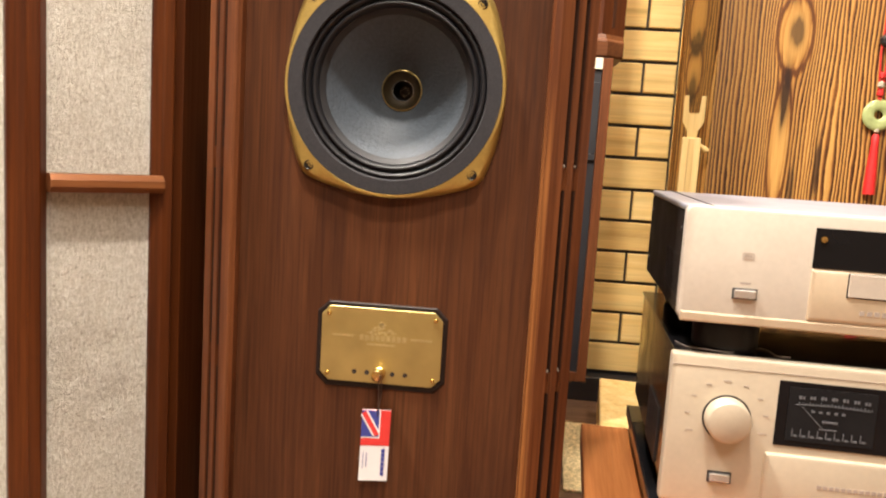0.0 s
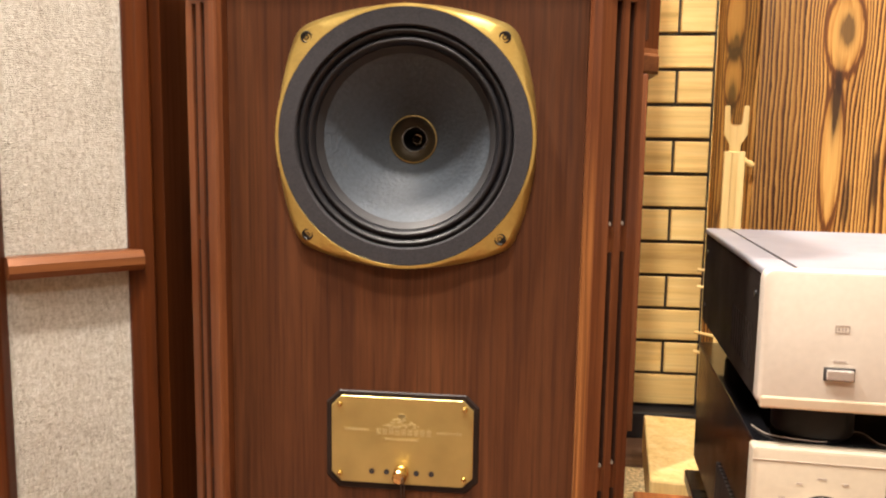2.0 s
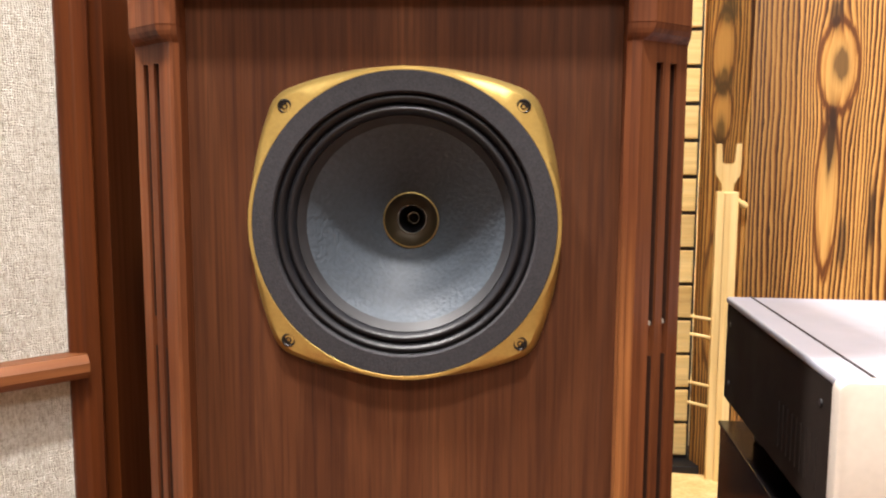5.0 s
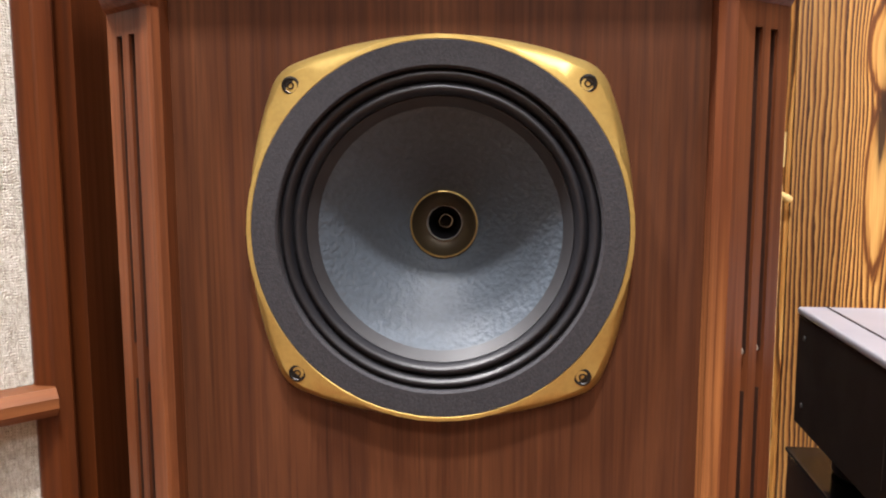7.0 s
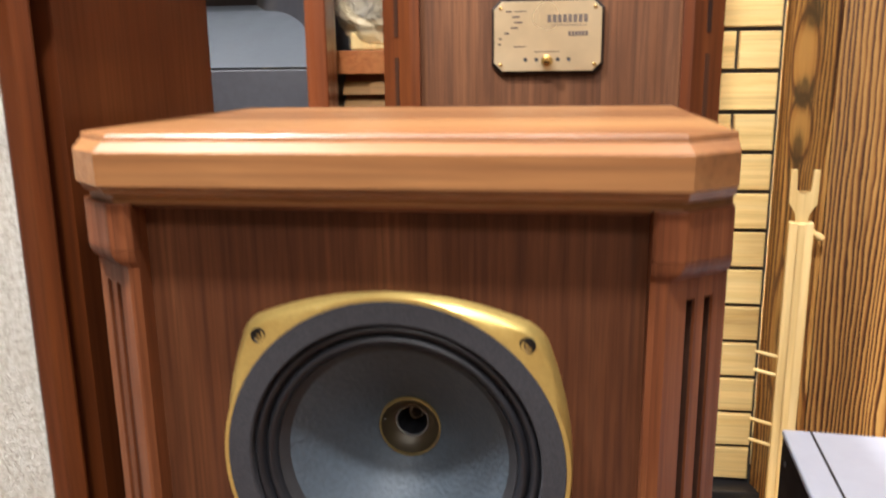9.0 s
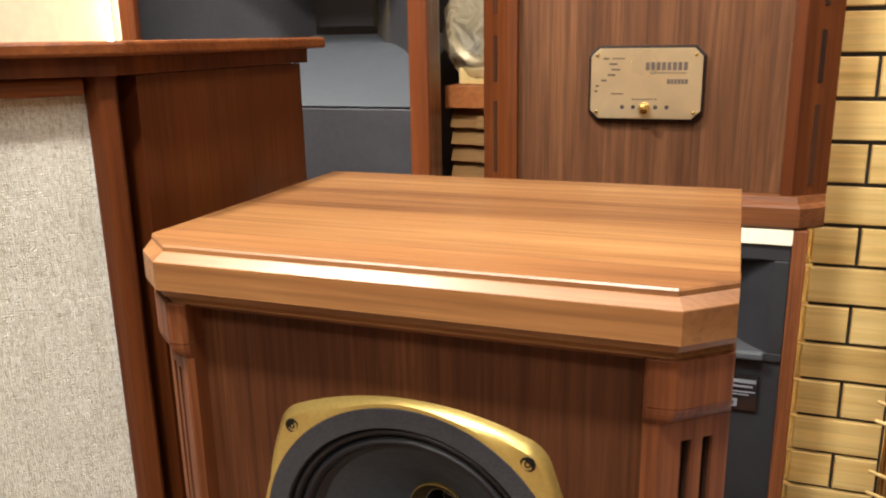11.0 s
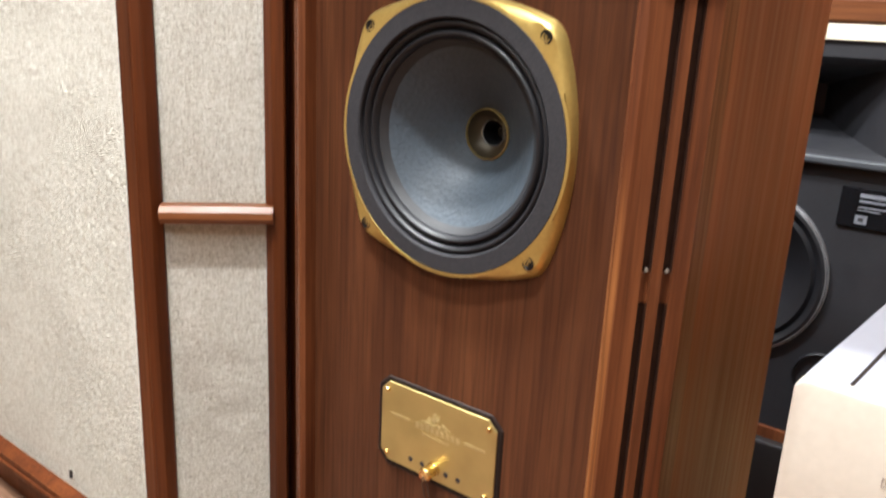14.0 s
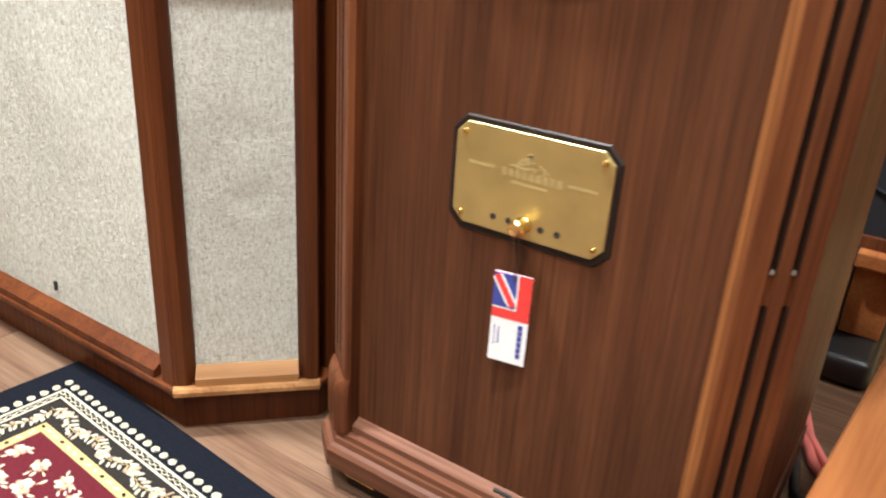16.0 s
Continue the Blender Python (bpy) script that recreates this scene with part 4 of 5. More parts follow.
def studio_monitor():
    mon = thing("studio_monitor", "black-fronted studio monitor in a walnut case with cream top edge", "loudspeaker", pose(0.093, 0.675, 0.1905))
    h = 0.648
    for s in (-1, 1):
        part("side_panel", box(min(s * 0.211, s * 0.230), max(s * 0.211, s * 0.230), -0.006, 0.30, 0.0, h, 0.0015), WALNUT_SOLID, mon)
    part("top_panel", box(-0.2108, 0.2108, -0.006, 0.30, h - 0.022, h, 0.001), CREAM_EDGE, mon, "cream-coloured top edge")
    part("bottom_panel", box(-0.2108, 0.2108, -0.004, 0.30, 0.0, 0.018), WALNUT_SOLID, mon)
    part("baffle", plate_with_hole(-0.2106, 0.2106, 0.0182, 0.4490, -0.015, 0.268, 0.128, 0.004, 0.02, 64), STUDIO_BLACK, mon, "matt black baffle")
    part("back_panel", box(-0.2106, 0.2106, 0.28, 0.298, 0.0182, h - 0.0222), STUDIO_BLACK, mon)
    part("woofer", lathe([(0.136, 0.004), (0.136, -0.004), (0.128, -0.006), (0.122, 0.0), (0.118, 0.004), (0.112, -0.001), (0.104, 0.006), (0.045, 0.055), (0.040, 0.048), (0.02, 0.040), (0.0004, 0.038)], -0.015, 0.268, 64), RUBBER, mon, "large black woofer", True)
    part("woofer_ring", lathe([(0.1375, 0.0042), (0.1375, -0.0030), (0.1335, -0.0050), (0.1310, -0.0030)], -0.015, 0.268, 64), plain("ring_grey", (0.20, 0.20, 0.21), 0.35, 0.5), mon, "grey metal rim", True)
    horn = thing("horn", "", "")
    horn.parent = mon
    lo, hi = 0.462, 0.602
    for nm, q in (("frame_bar", (-0.2106, 0.2106, 0.4492, lo)), ("frame_bar", (-0.2106, 0.2106, hi, h - 0.0222)), ("frame_side", (-0.2106, -0.19, lo + 0.0002, hi - 0.0002)), ("frame_side", (0.19, 0.2106, lo + 0.0002, hi - 0.0002))):
        part(nm, box(q[0], q[1], -0.001, 0.02, q[2], q[3], 0.0012), STUDIO_BLACK, horn)
    mid = (lo + hi) / 2
    rings = []
    for i in range(11):
        w = i / 10
        a, b = 0.19 - 0.150 * w ** 0.7, 0.070 - 0.045 * w ** 0.8
        rings.append([(x, 0.0 + 0.15 * w, mid + z) for x, z in ((-a, -b), (a, -b), (a, b), (-a, b))])
    part("flare", loft(rings, False), STUDIO_BLACK, horn, "black flare of the horn")
    part("flare_back", box(-0.045, 0.045, 0.149, 0.155, mid - 0.03, mid + 0.03), BLACK, horn)
    # greyer than the black flare, to show the light this lip catches
    part("horn_lip", box(-0.186, 0.186, -0.012, 0.0, lo - 0.010, lo + 0.002, 0.003), HORN_GREY, horn, "lower lip, greyed for the light on it")
    badge = part("badge", box(0.116, 0.184, -0.0005, 0.0042, 0.366, 0.424, 0.001), GLASS_BLACK, mon, "glossy black maker's badge")
    bm = bmesh.new()
    for x0, x1, z0, z1 in ((0.142, 0.180, 0.4110, 0.4165), (0.142, 0.176, 0.4040, 0.4070), (0.142, 0.180, 0.3960, 0.3978), (0.142, 0.172, 0.3915, 0.3930), (0.140, 0.156, 0.3720, 0.3850)):
        box(x0, x1, -0.0012, 0.0, z0, z1, bm=bm)
    part("badge_print", bm, BADGE_PRINT, badge, "pale grey printed bars")
    part("badge_star", box(0.1445, 0.1515, -0.0016, -0.0011, 0.3755, 0.3815), BLACK, badge)
    part("port", lathe([(0.0410, 0.0042), (0.0410, -0.0005), (0.0388, -0.0020), (0.0362, 0.0030), (0.0345, 0.06), (0.0004, 0.06)], 0.134, 0.1225, 40), RUBBER, mon, "round bass port", True)
    return mon


def small_walnut_speaker():
    sp = thing("loudspeaker", "smaller walnut loudspeaker with a brass plate, standing on the studio monitor", "loudspeaker", pose(0.093, 0.690, 0.8395))
    part("base_moulding", moulding([(0.0, 0.004), (0.004, 0.0), (0.030, 0.0), (0.034, 0.004), (0.036, 0.008), (0.045, 0.011)], 0.2500, -0.024, (0.034, 0.028), 0.34), WALNUT_RAIL, sp)
    part("top_panel", moulding([(0.806, 0.012), (0.812, 0.0), (0.842, 0.0), (0.850, 0.010)], 0.2500, -0.024, (0.034, 0.028), 0.34), WALNUT_TOP, sp)
    part("body", box(-0.205, 0.205, 0.02, 0.335, 0.0452, 0.8058), WALNUT_SIDE, sp)
    part("baffle", box(-0.190, 0.190, 0.004, 0.0198, 0.0452, 0.8058), wood("walnut_light_baffle", (0.058, 0.0225, 0.0096), (0.092, 0.0375, 0.0160), (0.132, 0.0575, 0.0250), "z", 0.42, 26, 200, streak=0.5), sp, "mid-brown walnut baffle")
    for s in (-1, 1):
        pts = [(0.1895, 0.03), (0.1895, -0.006), (0.204, -0.010), (0.251, 0.024), (0.251, 0.33), (0.2052, 0.33)]
        post = part("corner_post", prism([(s * x, y) for x, y in pts], 0.0454, 0.8056), MAHOGANY, sp)
        for z0, z1 in ((0.30, 0.78), (0.200, 0.268), (0.06, 0.170)):
            part("slot", prism([(s * x, y) for x, y in ((0.2230, 0.0050), (0.2290, 0.0094), (0.2305, 0.0074), (0.2245, 0.0030))], z0, z1), GROOVE, post)
    pl = tuning_plate(sp, 0.004, -0.001, 0.1975, 0.0812, 0.0532, 0.0038, (0.0680, 0.0400), PALE_BRASS)
    bm = bmesh.new()
    # bars in place of the model's lettering
    for i in range(8):
        x = 0.0 + i * 0.0074
        box(x, x + 0.0052, -0.0123, -0.0117, 0.0190, 0.0300, bm=bm)
    for i in range(14):
        x = 0.006 + i * 0.0036
        box(x, x + 0.0028, -0.0123, -0.0117, 0.0145, 0.0158, bm=bm)
    for i in range(6):
        x = 0.030 + i * 0.0048
        box(x, x + 0.0040, -0.0123, -0.0117, 0.0000, 0.0065, bm=bm)
    for i in range(7):
        x = -0.018 + i * 0.0052
        box(x, x + 0.0042, -0.0123, -0.0117, -0.0225, -0.0210, bm=bm)
    tagged(part("lettering", bm, INK, pl, "dark printed bars"), kind="stuff")
    bm = bmesh.new()
    for i in range(7):
        a = i / 6
        box(-0.060 + 0.012 * math.sin(a * 5), -0.052 + 0.016 * math.sin(a * 5), -0.0123, -0.0117, 0.034 - 0.046 * a, 0.0365 - 0.046 * a, bm=bm)
    for z0, z1 in ((0.0345, 0.0360), (-0.0150, -0.0135)):
        box(-0.048, -0.030, -0.0123, -0.0117, z0, z1, bm=bm)
    part("ornament", bm, INK, pl, "dark curved ornament")
    part("plug", lathe([(0.0085, -0.0117), (0.0085, -0.016), (0.0070, -0.022), (0.0040, -0.026), (0.0004, -0.0265)], 0.0, -0.0345, 24), POLISHED, pl, "brass plug", True)
    return sp


monitor_stand()
studio_monitor()
small_walnut_speaker()


# ---- large horn loudspeaker behind the cloth cabinet ----
def horn_speaker():
    hs = thing("horn_loudspeaker", "large dark grey horn loudspeaker with glossy red-brown wooden sides", "loudspeaker", pose(-0.5355, 0.700, 0))
    hw = 0.2605
    for s in (-1, 1):
        part("side_panel", box(min(s * hw, s * (hw + 0.033)), max(s * hw, s * (hw + 0.033)), -0.012, 0.050, 0.0, 1.46, 0.004), GLOSS_WOOD, hs, "glossy red-brown side")
    part("lower_panel", box(-hw + 0.0005, hw - 0.0005, 0.0, 0.02, 0.0, 0.9945, 0.002), PANEL_GREY, hs, "dark grey front panel")
    part("upper_panel", box(-hw + 0.0005, hw - 0.0005, 0.0, 0.02, 1.40, 1.46, 0.002), PANEL_GREY, hs)
    part("back_panel", box(-hw + 0.04, hw - 0.04, 0.40, 0.42, 0.0, 1.46), PANEL_GREY, hs)
    z0, z1, zc = 0.998, 1.396, 1.197
    rows = []
    for i in range(21):
        a = min(1.0, i / 16) * math.pi / 2
        y = 0.24 * i / 16
        z = z0 + 0.100 * math.sin(a) + max(0, i - 16) * 0.004
        rows.append([(-hw + 0.001, y, z), (hw - 0.001, y, z)])
    part("horn_floor", loft(rows, False, ring=False), HORN_GREY, hs, "curved grey lower flare", True)
    roof = [[(-hw + 0.001, y, 2 * zc - z), (hw - 0.001, y, 2 * zc - z)] for (_, y, z), _q in rows]
    part("horn_roof", loft(roof, False, ring=False), HORN_GREY, hs, "", True)
    for s in (-1, 1):
        wall = []
        for i in range(21):
            a = min(1.0, i / 16) * math.pi / 2
            y = 0.24 * i / 16
            x = s * (hw - 0.002 - 0.150 * (1 - math.cos(a)) - max(0, i - 16) * 0.010)
            wall.append([(x, y, z0 - 0.003), (x, y, z1 + 0.003)])
        part("horn_wall", loft(wall, False, ring=False), PANEL_GREY, hs, "dark side flare", True)
    part("horn_throat", box(-0.06, 0.06, 0.30, 0.32, 1.13, 1.26), BLACK, hs)
    return hs


horn_speaker()


# ---- louvred case with a wrapped tweeter in the gap ----
def louvre_case():
    lc = thing("louvred_case", "brown wooden case with stepped louvre slats", "cabinet", pose(-0.212, 0.84, 0))
    part("body", box(-0.050, 0.070, 0.03, 0.26, 0.0, 0.984), TABLE_WOOD, lc)
    part("top_board", box(-0.055, 0.075, -0.006, 0.27, 0.9845, 1.024, 0.002), TABLE_WOOD, lc)
    for i in range(16):
        z = 0.50 + i * 0.030
        for x0, x1, dy in ((-0.050, 0.000, 0.010), (0.0005, 0.068, 0.0)):
            bm = loft([[(x, dy + y, zz) for y, zz in ((0.032, z), (-0.002, z), (0.010, z + 0.022), (0.032, z + 0.022))] for x in (x0, x1)])
            part("slat", bm, SLAT_WOOD, lc)
    tw = thing("wrapped_tweeter", "round tweeter in a crinkled clear plastic bag", "tweeter", pose(-0.205, 0.855, 1.0245))
    part("stand", box(-0.04, 0.04, -0.01, 0.07, 0.0, 0.03, 0.004), PINE, tw)
    part("ring", lathe([(0.066, 0.03), (0.066, 0.0), (0.060, -0.012), (0.050, -0.006), (0.048, 0.004)], 0, 0.098, 48), plain("cream_ring", (0.62, 0.50, 0.30), 0.3, 0.3), tw, "pale round rim", True)
    part("diaphragm", lathe([(0.049, 0.003), (0.020, 0.018), (0.0004, 0.010)], 0, 0.098, 40), BLACK, tw, "black diaphragm", True)
    bm = bmesh.new()
    bmesh.ops.create_uvsphere(bm, u_segments=40, v_segments=24, radius=1.0)
    for v in bm.verts:
        k = 1 + 0.10 * noise.noise(v.co * 3.1) + 0.06 * noise.noise(v.co * 8.0)
        v.co = Vector((v.co.x * 0.076 * k, 0.02 + v.co.y * 0.055 * k, 0.090 + v.co.z * 0.0905 * k))
        v.co.z = max(0.001, v.co.z)
    part("bag", bm, POLY, tw, "crinkled clear plastic bag", True)


louvre_case()


# ---- low table, amplifier and disc player ----
YAW = -4.0
DECK = pose(0.334, -0.052, 0, 0, 0, YAW)


def low_table():
    tb = thing("low_table", "low orange-brown wooden table", "table", pose(0.2585, -0.055, 0, 0, 0, YAW))
    part("tabletop", box(0, 0.66, -0.10, 0.43, 0.172, 0.205, 0.003), TABLE_WOOD, tb)
    part("back_panel", box(0.02, 0.64, 0.385, 0.405, 0.0, 0.1717), TABLE_WOOD, tb)
    for x in (0.02, 0.60):
        for y in (-0.08, 0.34):
            part("leg", box(x, x + 0.04, y, y + 0.04, 0.0, 0.1718, 0.003), TABLE_WOOD, tb)
    pb = thing("isolation_board", "glossy black equipment board on brass feet", "board", DECK @ pose(0, 0, 0.2055))
    part("board", box(-0.004, 0.470, 0.006, 0.42, 0.022, 0.040, 0.002), GLASS_BLACK, pb)
    for x in (0.02, 0.44):
        for y in (0.03, 0.39):
            part("foot", spun([(0.006, 0.0), (0.013, 0.008), (0.013, 0.0218)], x, y, 20), POLISHED, pb, "brass foot", True)


def front_plate(x0, x1, z0, z1, y0, y1, r):
    """Thick front panel with rounded corners and edges."""
    pts = []
    for cx, cz, a0 in ((x1 - r, z1 - r, 0), (x0 + r, z1 - r, 90), (x0 + r, z0 + r, 180), (x1 - r, z0 + r, 270)):
        for i in range(6):
            a = radians(a0 + 18 * i)
            pts.append((cx + r * math.cos(a), cz + r * math.sin(a)))

    def shrink(d):
        return [(x + (d if x < (x0 + x1) / 2 else -d), z + (d if z < (z0 + z1) / 2 else -d)) for x, z in pts]
    e = 0.0035
    return loft([[(x, y0, z) for x, z in shrink(e)], [(x, y0 + e * 0.3, z) for x, z in shrink(e * 0.3)], [(x, y0 + e, z) for x, z in pts], [(x, y1, z) for x, z in pts]])


def amplifier():
    am = thing("amplifier", "champagne-fronted integrated amplifier with a large knob and meters", "amplifier", DECK @ pose(0, 0, 0.246))
    z0, z1 = 0.022, 0.193
    part("front_panel", front_plate(0, 0.465, z0, z1, 0.0, 0.016, 0.003), AMP_FRONT, am, "champagne aluminium front", True)
    part("top_lip", box(0.001, 0.464, -0.0006, 0.012, z1 - 0.012, z1 - 0.0115), GREY_PRINT, am)
    part("case", box(0.006, 0.459, 0.0162, 0.41, z0 + 0.002, z1 - 0.006, 0.002), AMP_SIDE, am, "dark glossy case")
    part("lid", box(0.004, 0.461, 0.0163, 0.412, z1 - 0.0058, z1 - 0.001, 0.001), GLASS_BLACK, am)
    for i in range(10):
        part("cooling_fin", box(0.0035, 0.0065, 0.10 + i * 0.011, 0.106 + i * 0.011, z0 + 0.006, z0 + 0.075), BLACK, am)
    for x in (0.05, 0.41):
        for y in (0.05, 0.36):
            part("foot", spun([(0.026, 0.0), (0.028, 0.004), (0.028, 0.0238)], x, y, 28), BLACK, am, "round black foot", True)
    part("volume_knob", lathe([(0.0242, 0.0), (0.0238, -0.016), (0.0225, -0.0185), (0.0210, -0.0195), (0.0004, -0.0195)], 0.0640, 0.125, 56), AMP_FRONT, am, "large round champagne knob", True)
    part("knob_seat", lathe([(0.0262, 0.0005), (0.0262, -0.0010), (0.0240, -0.0010)], 0.0640, 0.125, 56), BLACK, am)
    bm = bmesh.new()
    for i in range(9):
        a = radians(205 - i * 28)
        cx, cz = 0.0640 + 0.042 * math.cos(a), 0.125 + 0.042 * math.sin(a)
        w = 0.0028 if i % 4 else 0.004
        for k in range(3):
            box(cx - w + k * w * 0.68, cx - w + k * w * 0.68 + w * 0.5, -0.0005, 0.0005, cz - 0.0008, cz + 0.0008, bm=bm)
    part("scale_print", bm, GREY_PRINT, am)
    part("button", box(0.052, 0.074, -0.005, 0.001, 0.052, 0.061, 0.001), CHROME, am, "small bright push button")
    part("button_seat", box(0.050, 0.076, -0.0008, 0.0005, 0.050, 0.0632), BLACK, am)
    part("meter_window", box(0.1155, 0.38, -0.0012, 0.004, 0.101, 0.174, 0.0008), GLASS_BLACK, am, "black meter window")
    for k in (0, 1):
        ox = 0.1270 + k * 0.13
        mt = part("meter", box(ox, ox + 0.090, -0.0020, -0.0010, 0.108, 0.168), METER_FACE, am)
        bm = bmesh.new()
        for i in range(7):
            # figures above the upper arc, ticks below it
            x = ox + 0.010 + i * 0.0112
            z = 0.1555 + 0.0012 * math.sin(math.pi * i / 6)
            box(x, x + 0.0026, -0.0026, -0.0018, z, z + 0.0034, bm=bm)
            box(x + 0.0036, x + 0.0056, -0.0026, -0.0018, z, z + 0.0034, bm=bm)
            for k in range(3):
                box(x + k * 0.0037, x + k * 0.0037 + 0.0007, -0.0026, -0.0018, z - 0.0058, z - (0.0030 if k == 0 else 0.0042), bm=bm)
        for i in range(16):
            x = ox + 0.007 + i * 0.0048
            z = 0.1487 + 0.0012 * math.sin(math.pi * i / 15)
            box(x, x + 0.0050, -0.0026, -0.0018, z, z + 0.0009, bm=bm)
        for i in range(5):
            x = ox + 0.024 + i * 0.0078
            box(x, x + 0.0034, -0.0026, -0.0018, 0.1415, 0.1440, bm=bm)
        box(ox + 0.036, ox + 0.052, -0.0026, -0.0018, 0.1315, 0.1335, bm=bm)
        for i in range(9):
            x = ox + 0.006 + i * 0.0088
            box(x, x + 0.0009, -0.0026, -0.0018, 0.1130, 0.1215, bm=bm)
            box(x + 0.0020, x + 0.0060, -0.0026, -0.0018, 0.1130, 0.1152, bm=bm)
        part("meter_scale", bm, DIM_PRINT, mt, "pale scale marks")
        part("needle", band(ox + 0.014, 0.1475, ox + 0.037, 0.1250, 0.0008, -0.0028), DIM_PRINT, mt)
        part("needle_hub", box(ox + 0.034, ox + 0.052, -0.0027, -0.0018, 0.1235, 0.1246), DIM_PRINT, mt)
    part("model_print", box(0.236, 0.250, -0.0020, -0.0010, 0.145, 0.150), DIM_PRINT, am)
    fl = part("lower_flap", front_plate(0.108, 0.463, z0 + 0.004, 0.0915, -0.006, 0.0, 0.002), AMP_FRONT, am, "raised lower flap", True)
    bm = bmesh.new()
    for i in range(18):
        box(0.165 + i * 0.0062, 0.1695 + i * 0.0062, -0.0066, -0.0058, 0.058, 0.0622, bm=bm)
    part("lettering", bm, GREY_PRINT, fl, "fine grey printed bars")
    return am


def disc_player():
    cd = thing("disc_player", "champagne-fronted disc player with a grey lid and dark sides", "disc player", DECK @ pose(0, 0, 0.4385))
    z0, z1 = 0.0385, 0.1650
    part("front_panel", front_plate(0, 0.465, z0, z1, 0.0, 0.014, 0.009), CHAMPAGNE, cd, "champagne aluminium front", True)
    part("front_lip", box(0.003, 0.462, -0.0012, 0.008, z0 - 0.0010, z0 + 0.0105, 0.002), CHAMPAGNE_LIP, cd)
    part("case", box(0.003, 0.462, 0.0142, 0.385, z0, z1 - 0.009, 0.002), SIDE_METAL, cd, "dark side panels")
    part("lid", box(0.002, 0.463, 0.0143, 0.387, z1 - 0.0088, z1 - 0.001, 0.0025), LID, cd, "smooth grey metal lid")
    part("lid_groove", box(0.030, 0.0325, 0.0160, 0.386, z1 - 0.0020, z1 - 0.0004), SIDE_METAL, cd)
    for i in range(9):
        part("side_rib", box(0.0022, 0.0032, 0.05 + i * 0.013, 0.0525 + i * 0.013, z0 + 0.02, z0 + 0.065, 0.0004), SIDE_METAL, cd)
    for z, y in ((z1 - 0.03, 0.045), (z1 - 0.03, 0.36), (z0 + 0.025, 0.36)):
        part("side_screw", spun([(0.003, -0.0005), (0.003, 0.0015)], 0, 0, 14), BLACK, cd, matrix=Matrix.Translation((0.0032, y, z)) @ Matrix.Rotation(radians(-90), 4, "Y"))
    for x in (0.065, 0.40):
        for y in (0.06, 0.33):
            part("foot", spun([(0.034, 0.0), (0.037, 0.004), (0.037, 0.028), (0.030, 0.0385)], x, y, 36), RUBBER, cd, "large round black foot", True)
    part("display", box(0.1340, 0.340, -0.0012, 0.004, 0.1065, 0.1500, 0.001), GLASS_BLACK, cd, "black display window")
    part("indicator", lathe([(0.0035, -0.001), (0.0032, -0.0032), (0.0004, -0.0034)], 0.1425, 0.138, 18), POLISHED, cd, "brass indicator", True)
    part("tray_panel", front_plate(0.134, 0.340, 0.0500, 0.1055, -0.0030, 0.002, 0.001), CHAMPAGNE_LIP, cd, "disc tray panel", True)
    part("tray_gap", box(0.1708, 0.3012, -0.0036, 0.0, 0.0778, 0.1045), BLACK, cd, "dark gap round the tray")
    part("tray", box(0.172, 0.30, -0.0050, 0.0, 0.079, 0.1040, 0.0006), CHAMPAGNE, cd, "disc tray")
    part("button_seat", box(0.0555, 0.0815, -0.0010, 0.0005, 0.0665, 0.0785), BLACK, cd)
    part("button", box(0.0570, 0.0800, -0.0055, 0.0, 0.0678, 0.0772, 0.0012), CHROME, cd, "small bright push button")
    part("power_print", box(0.063, 0.074, -0.0004, 0.0004, 0.0835, 0.0850), GREY_PRINT, cd)
    bm = bmesh.new()
    for q in ((0.0625, 0.0745, 0.1100, 0.1108), (0.0625, 0.0745, 0.1162, 0.1170), (0.0625, 0.0633, 0.1108, 0.1162), (0.0737, 0.0745, 0.1108, 0.1162), (0.0648, 0.0664, 0.1120, 0.1150), (0.0676, 0.0692, 0.1120, 0.1150), (0.0704, 0.0720, 0.1120, 0.1150)):
        box(q[0], q[1], -0.0004, 0.0004, q[2], q[3], bm=bm)
    part("disc_mark", bm, GREY_PRINT, cd, "small outlined grey mark")
    bm = bmesh.new()
    for i in range(9):
        box(0.186 + i * 0.0075, 0.191 + i * 0.0075, -0.0035, -0.0028, 0.060, 0.0650, bm=bm)
    part("lettering", bm, GREY_PRINT, cd, "fine grey printed bars")
    return cd


def thin_wire():
    """A thin wire that lies in loops on the amplifier's lid."""
    wr = thing("wire", "thin grey wire lying on the amplifier lid", "wire", DECK @ pose(0, 0, 0.438))
    pts = [(0.010, 0.060, 0.0012), (0.020, 0.036, 0.0012), (0.045, 0.024, 0.0022), (0.070, 0.026, 0.0012), (0.086, 0.050, 0.0012), (0.110, 0.060, 0.0012), (0.118, 0.030, 0.0012), (0.132, 0.022, 0.0030)]
    fine = []
    for i in range(len(pts) - 1):
        p = [Vector(pts[max(0, min(len(pts) - 1, i + k))]) for k in (-1, 0, 1, 2)]
        for j in range(5):
            t = j / 5
            fine.append(0.5 * (2 * p[1] + (p[2] - p[0]) * t + (2 * p[0] - 5 * p[1] + 4 * p[2] - p[3]) * t * t + (3 * p[1] - p[0] - 3 * p[2] + p[3]) * t ** 3))
    part("strand", tube(fine, 0.0006, 6), GREY_PRINT, wr, "", True)


low_table()
amplifier()
thin_wire()
disc_player()


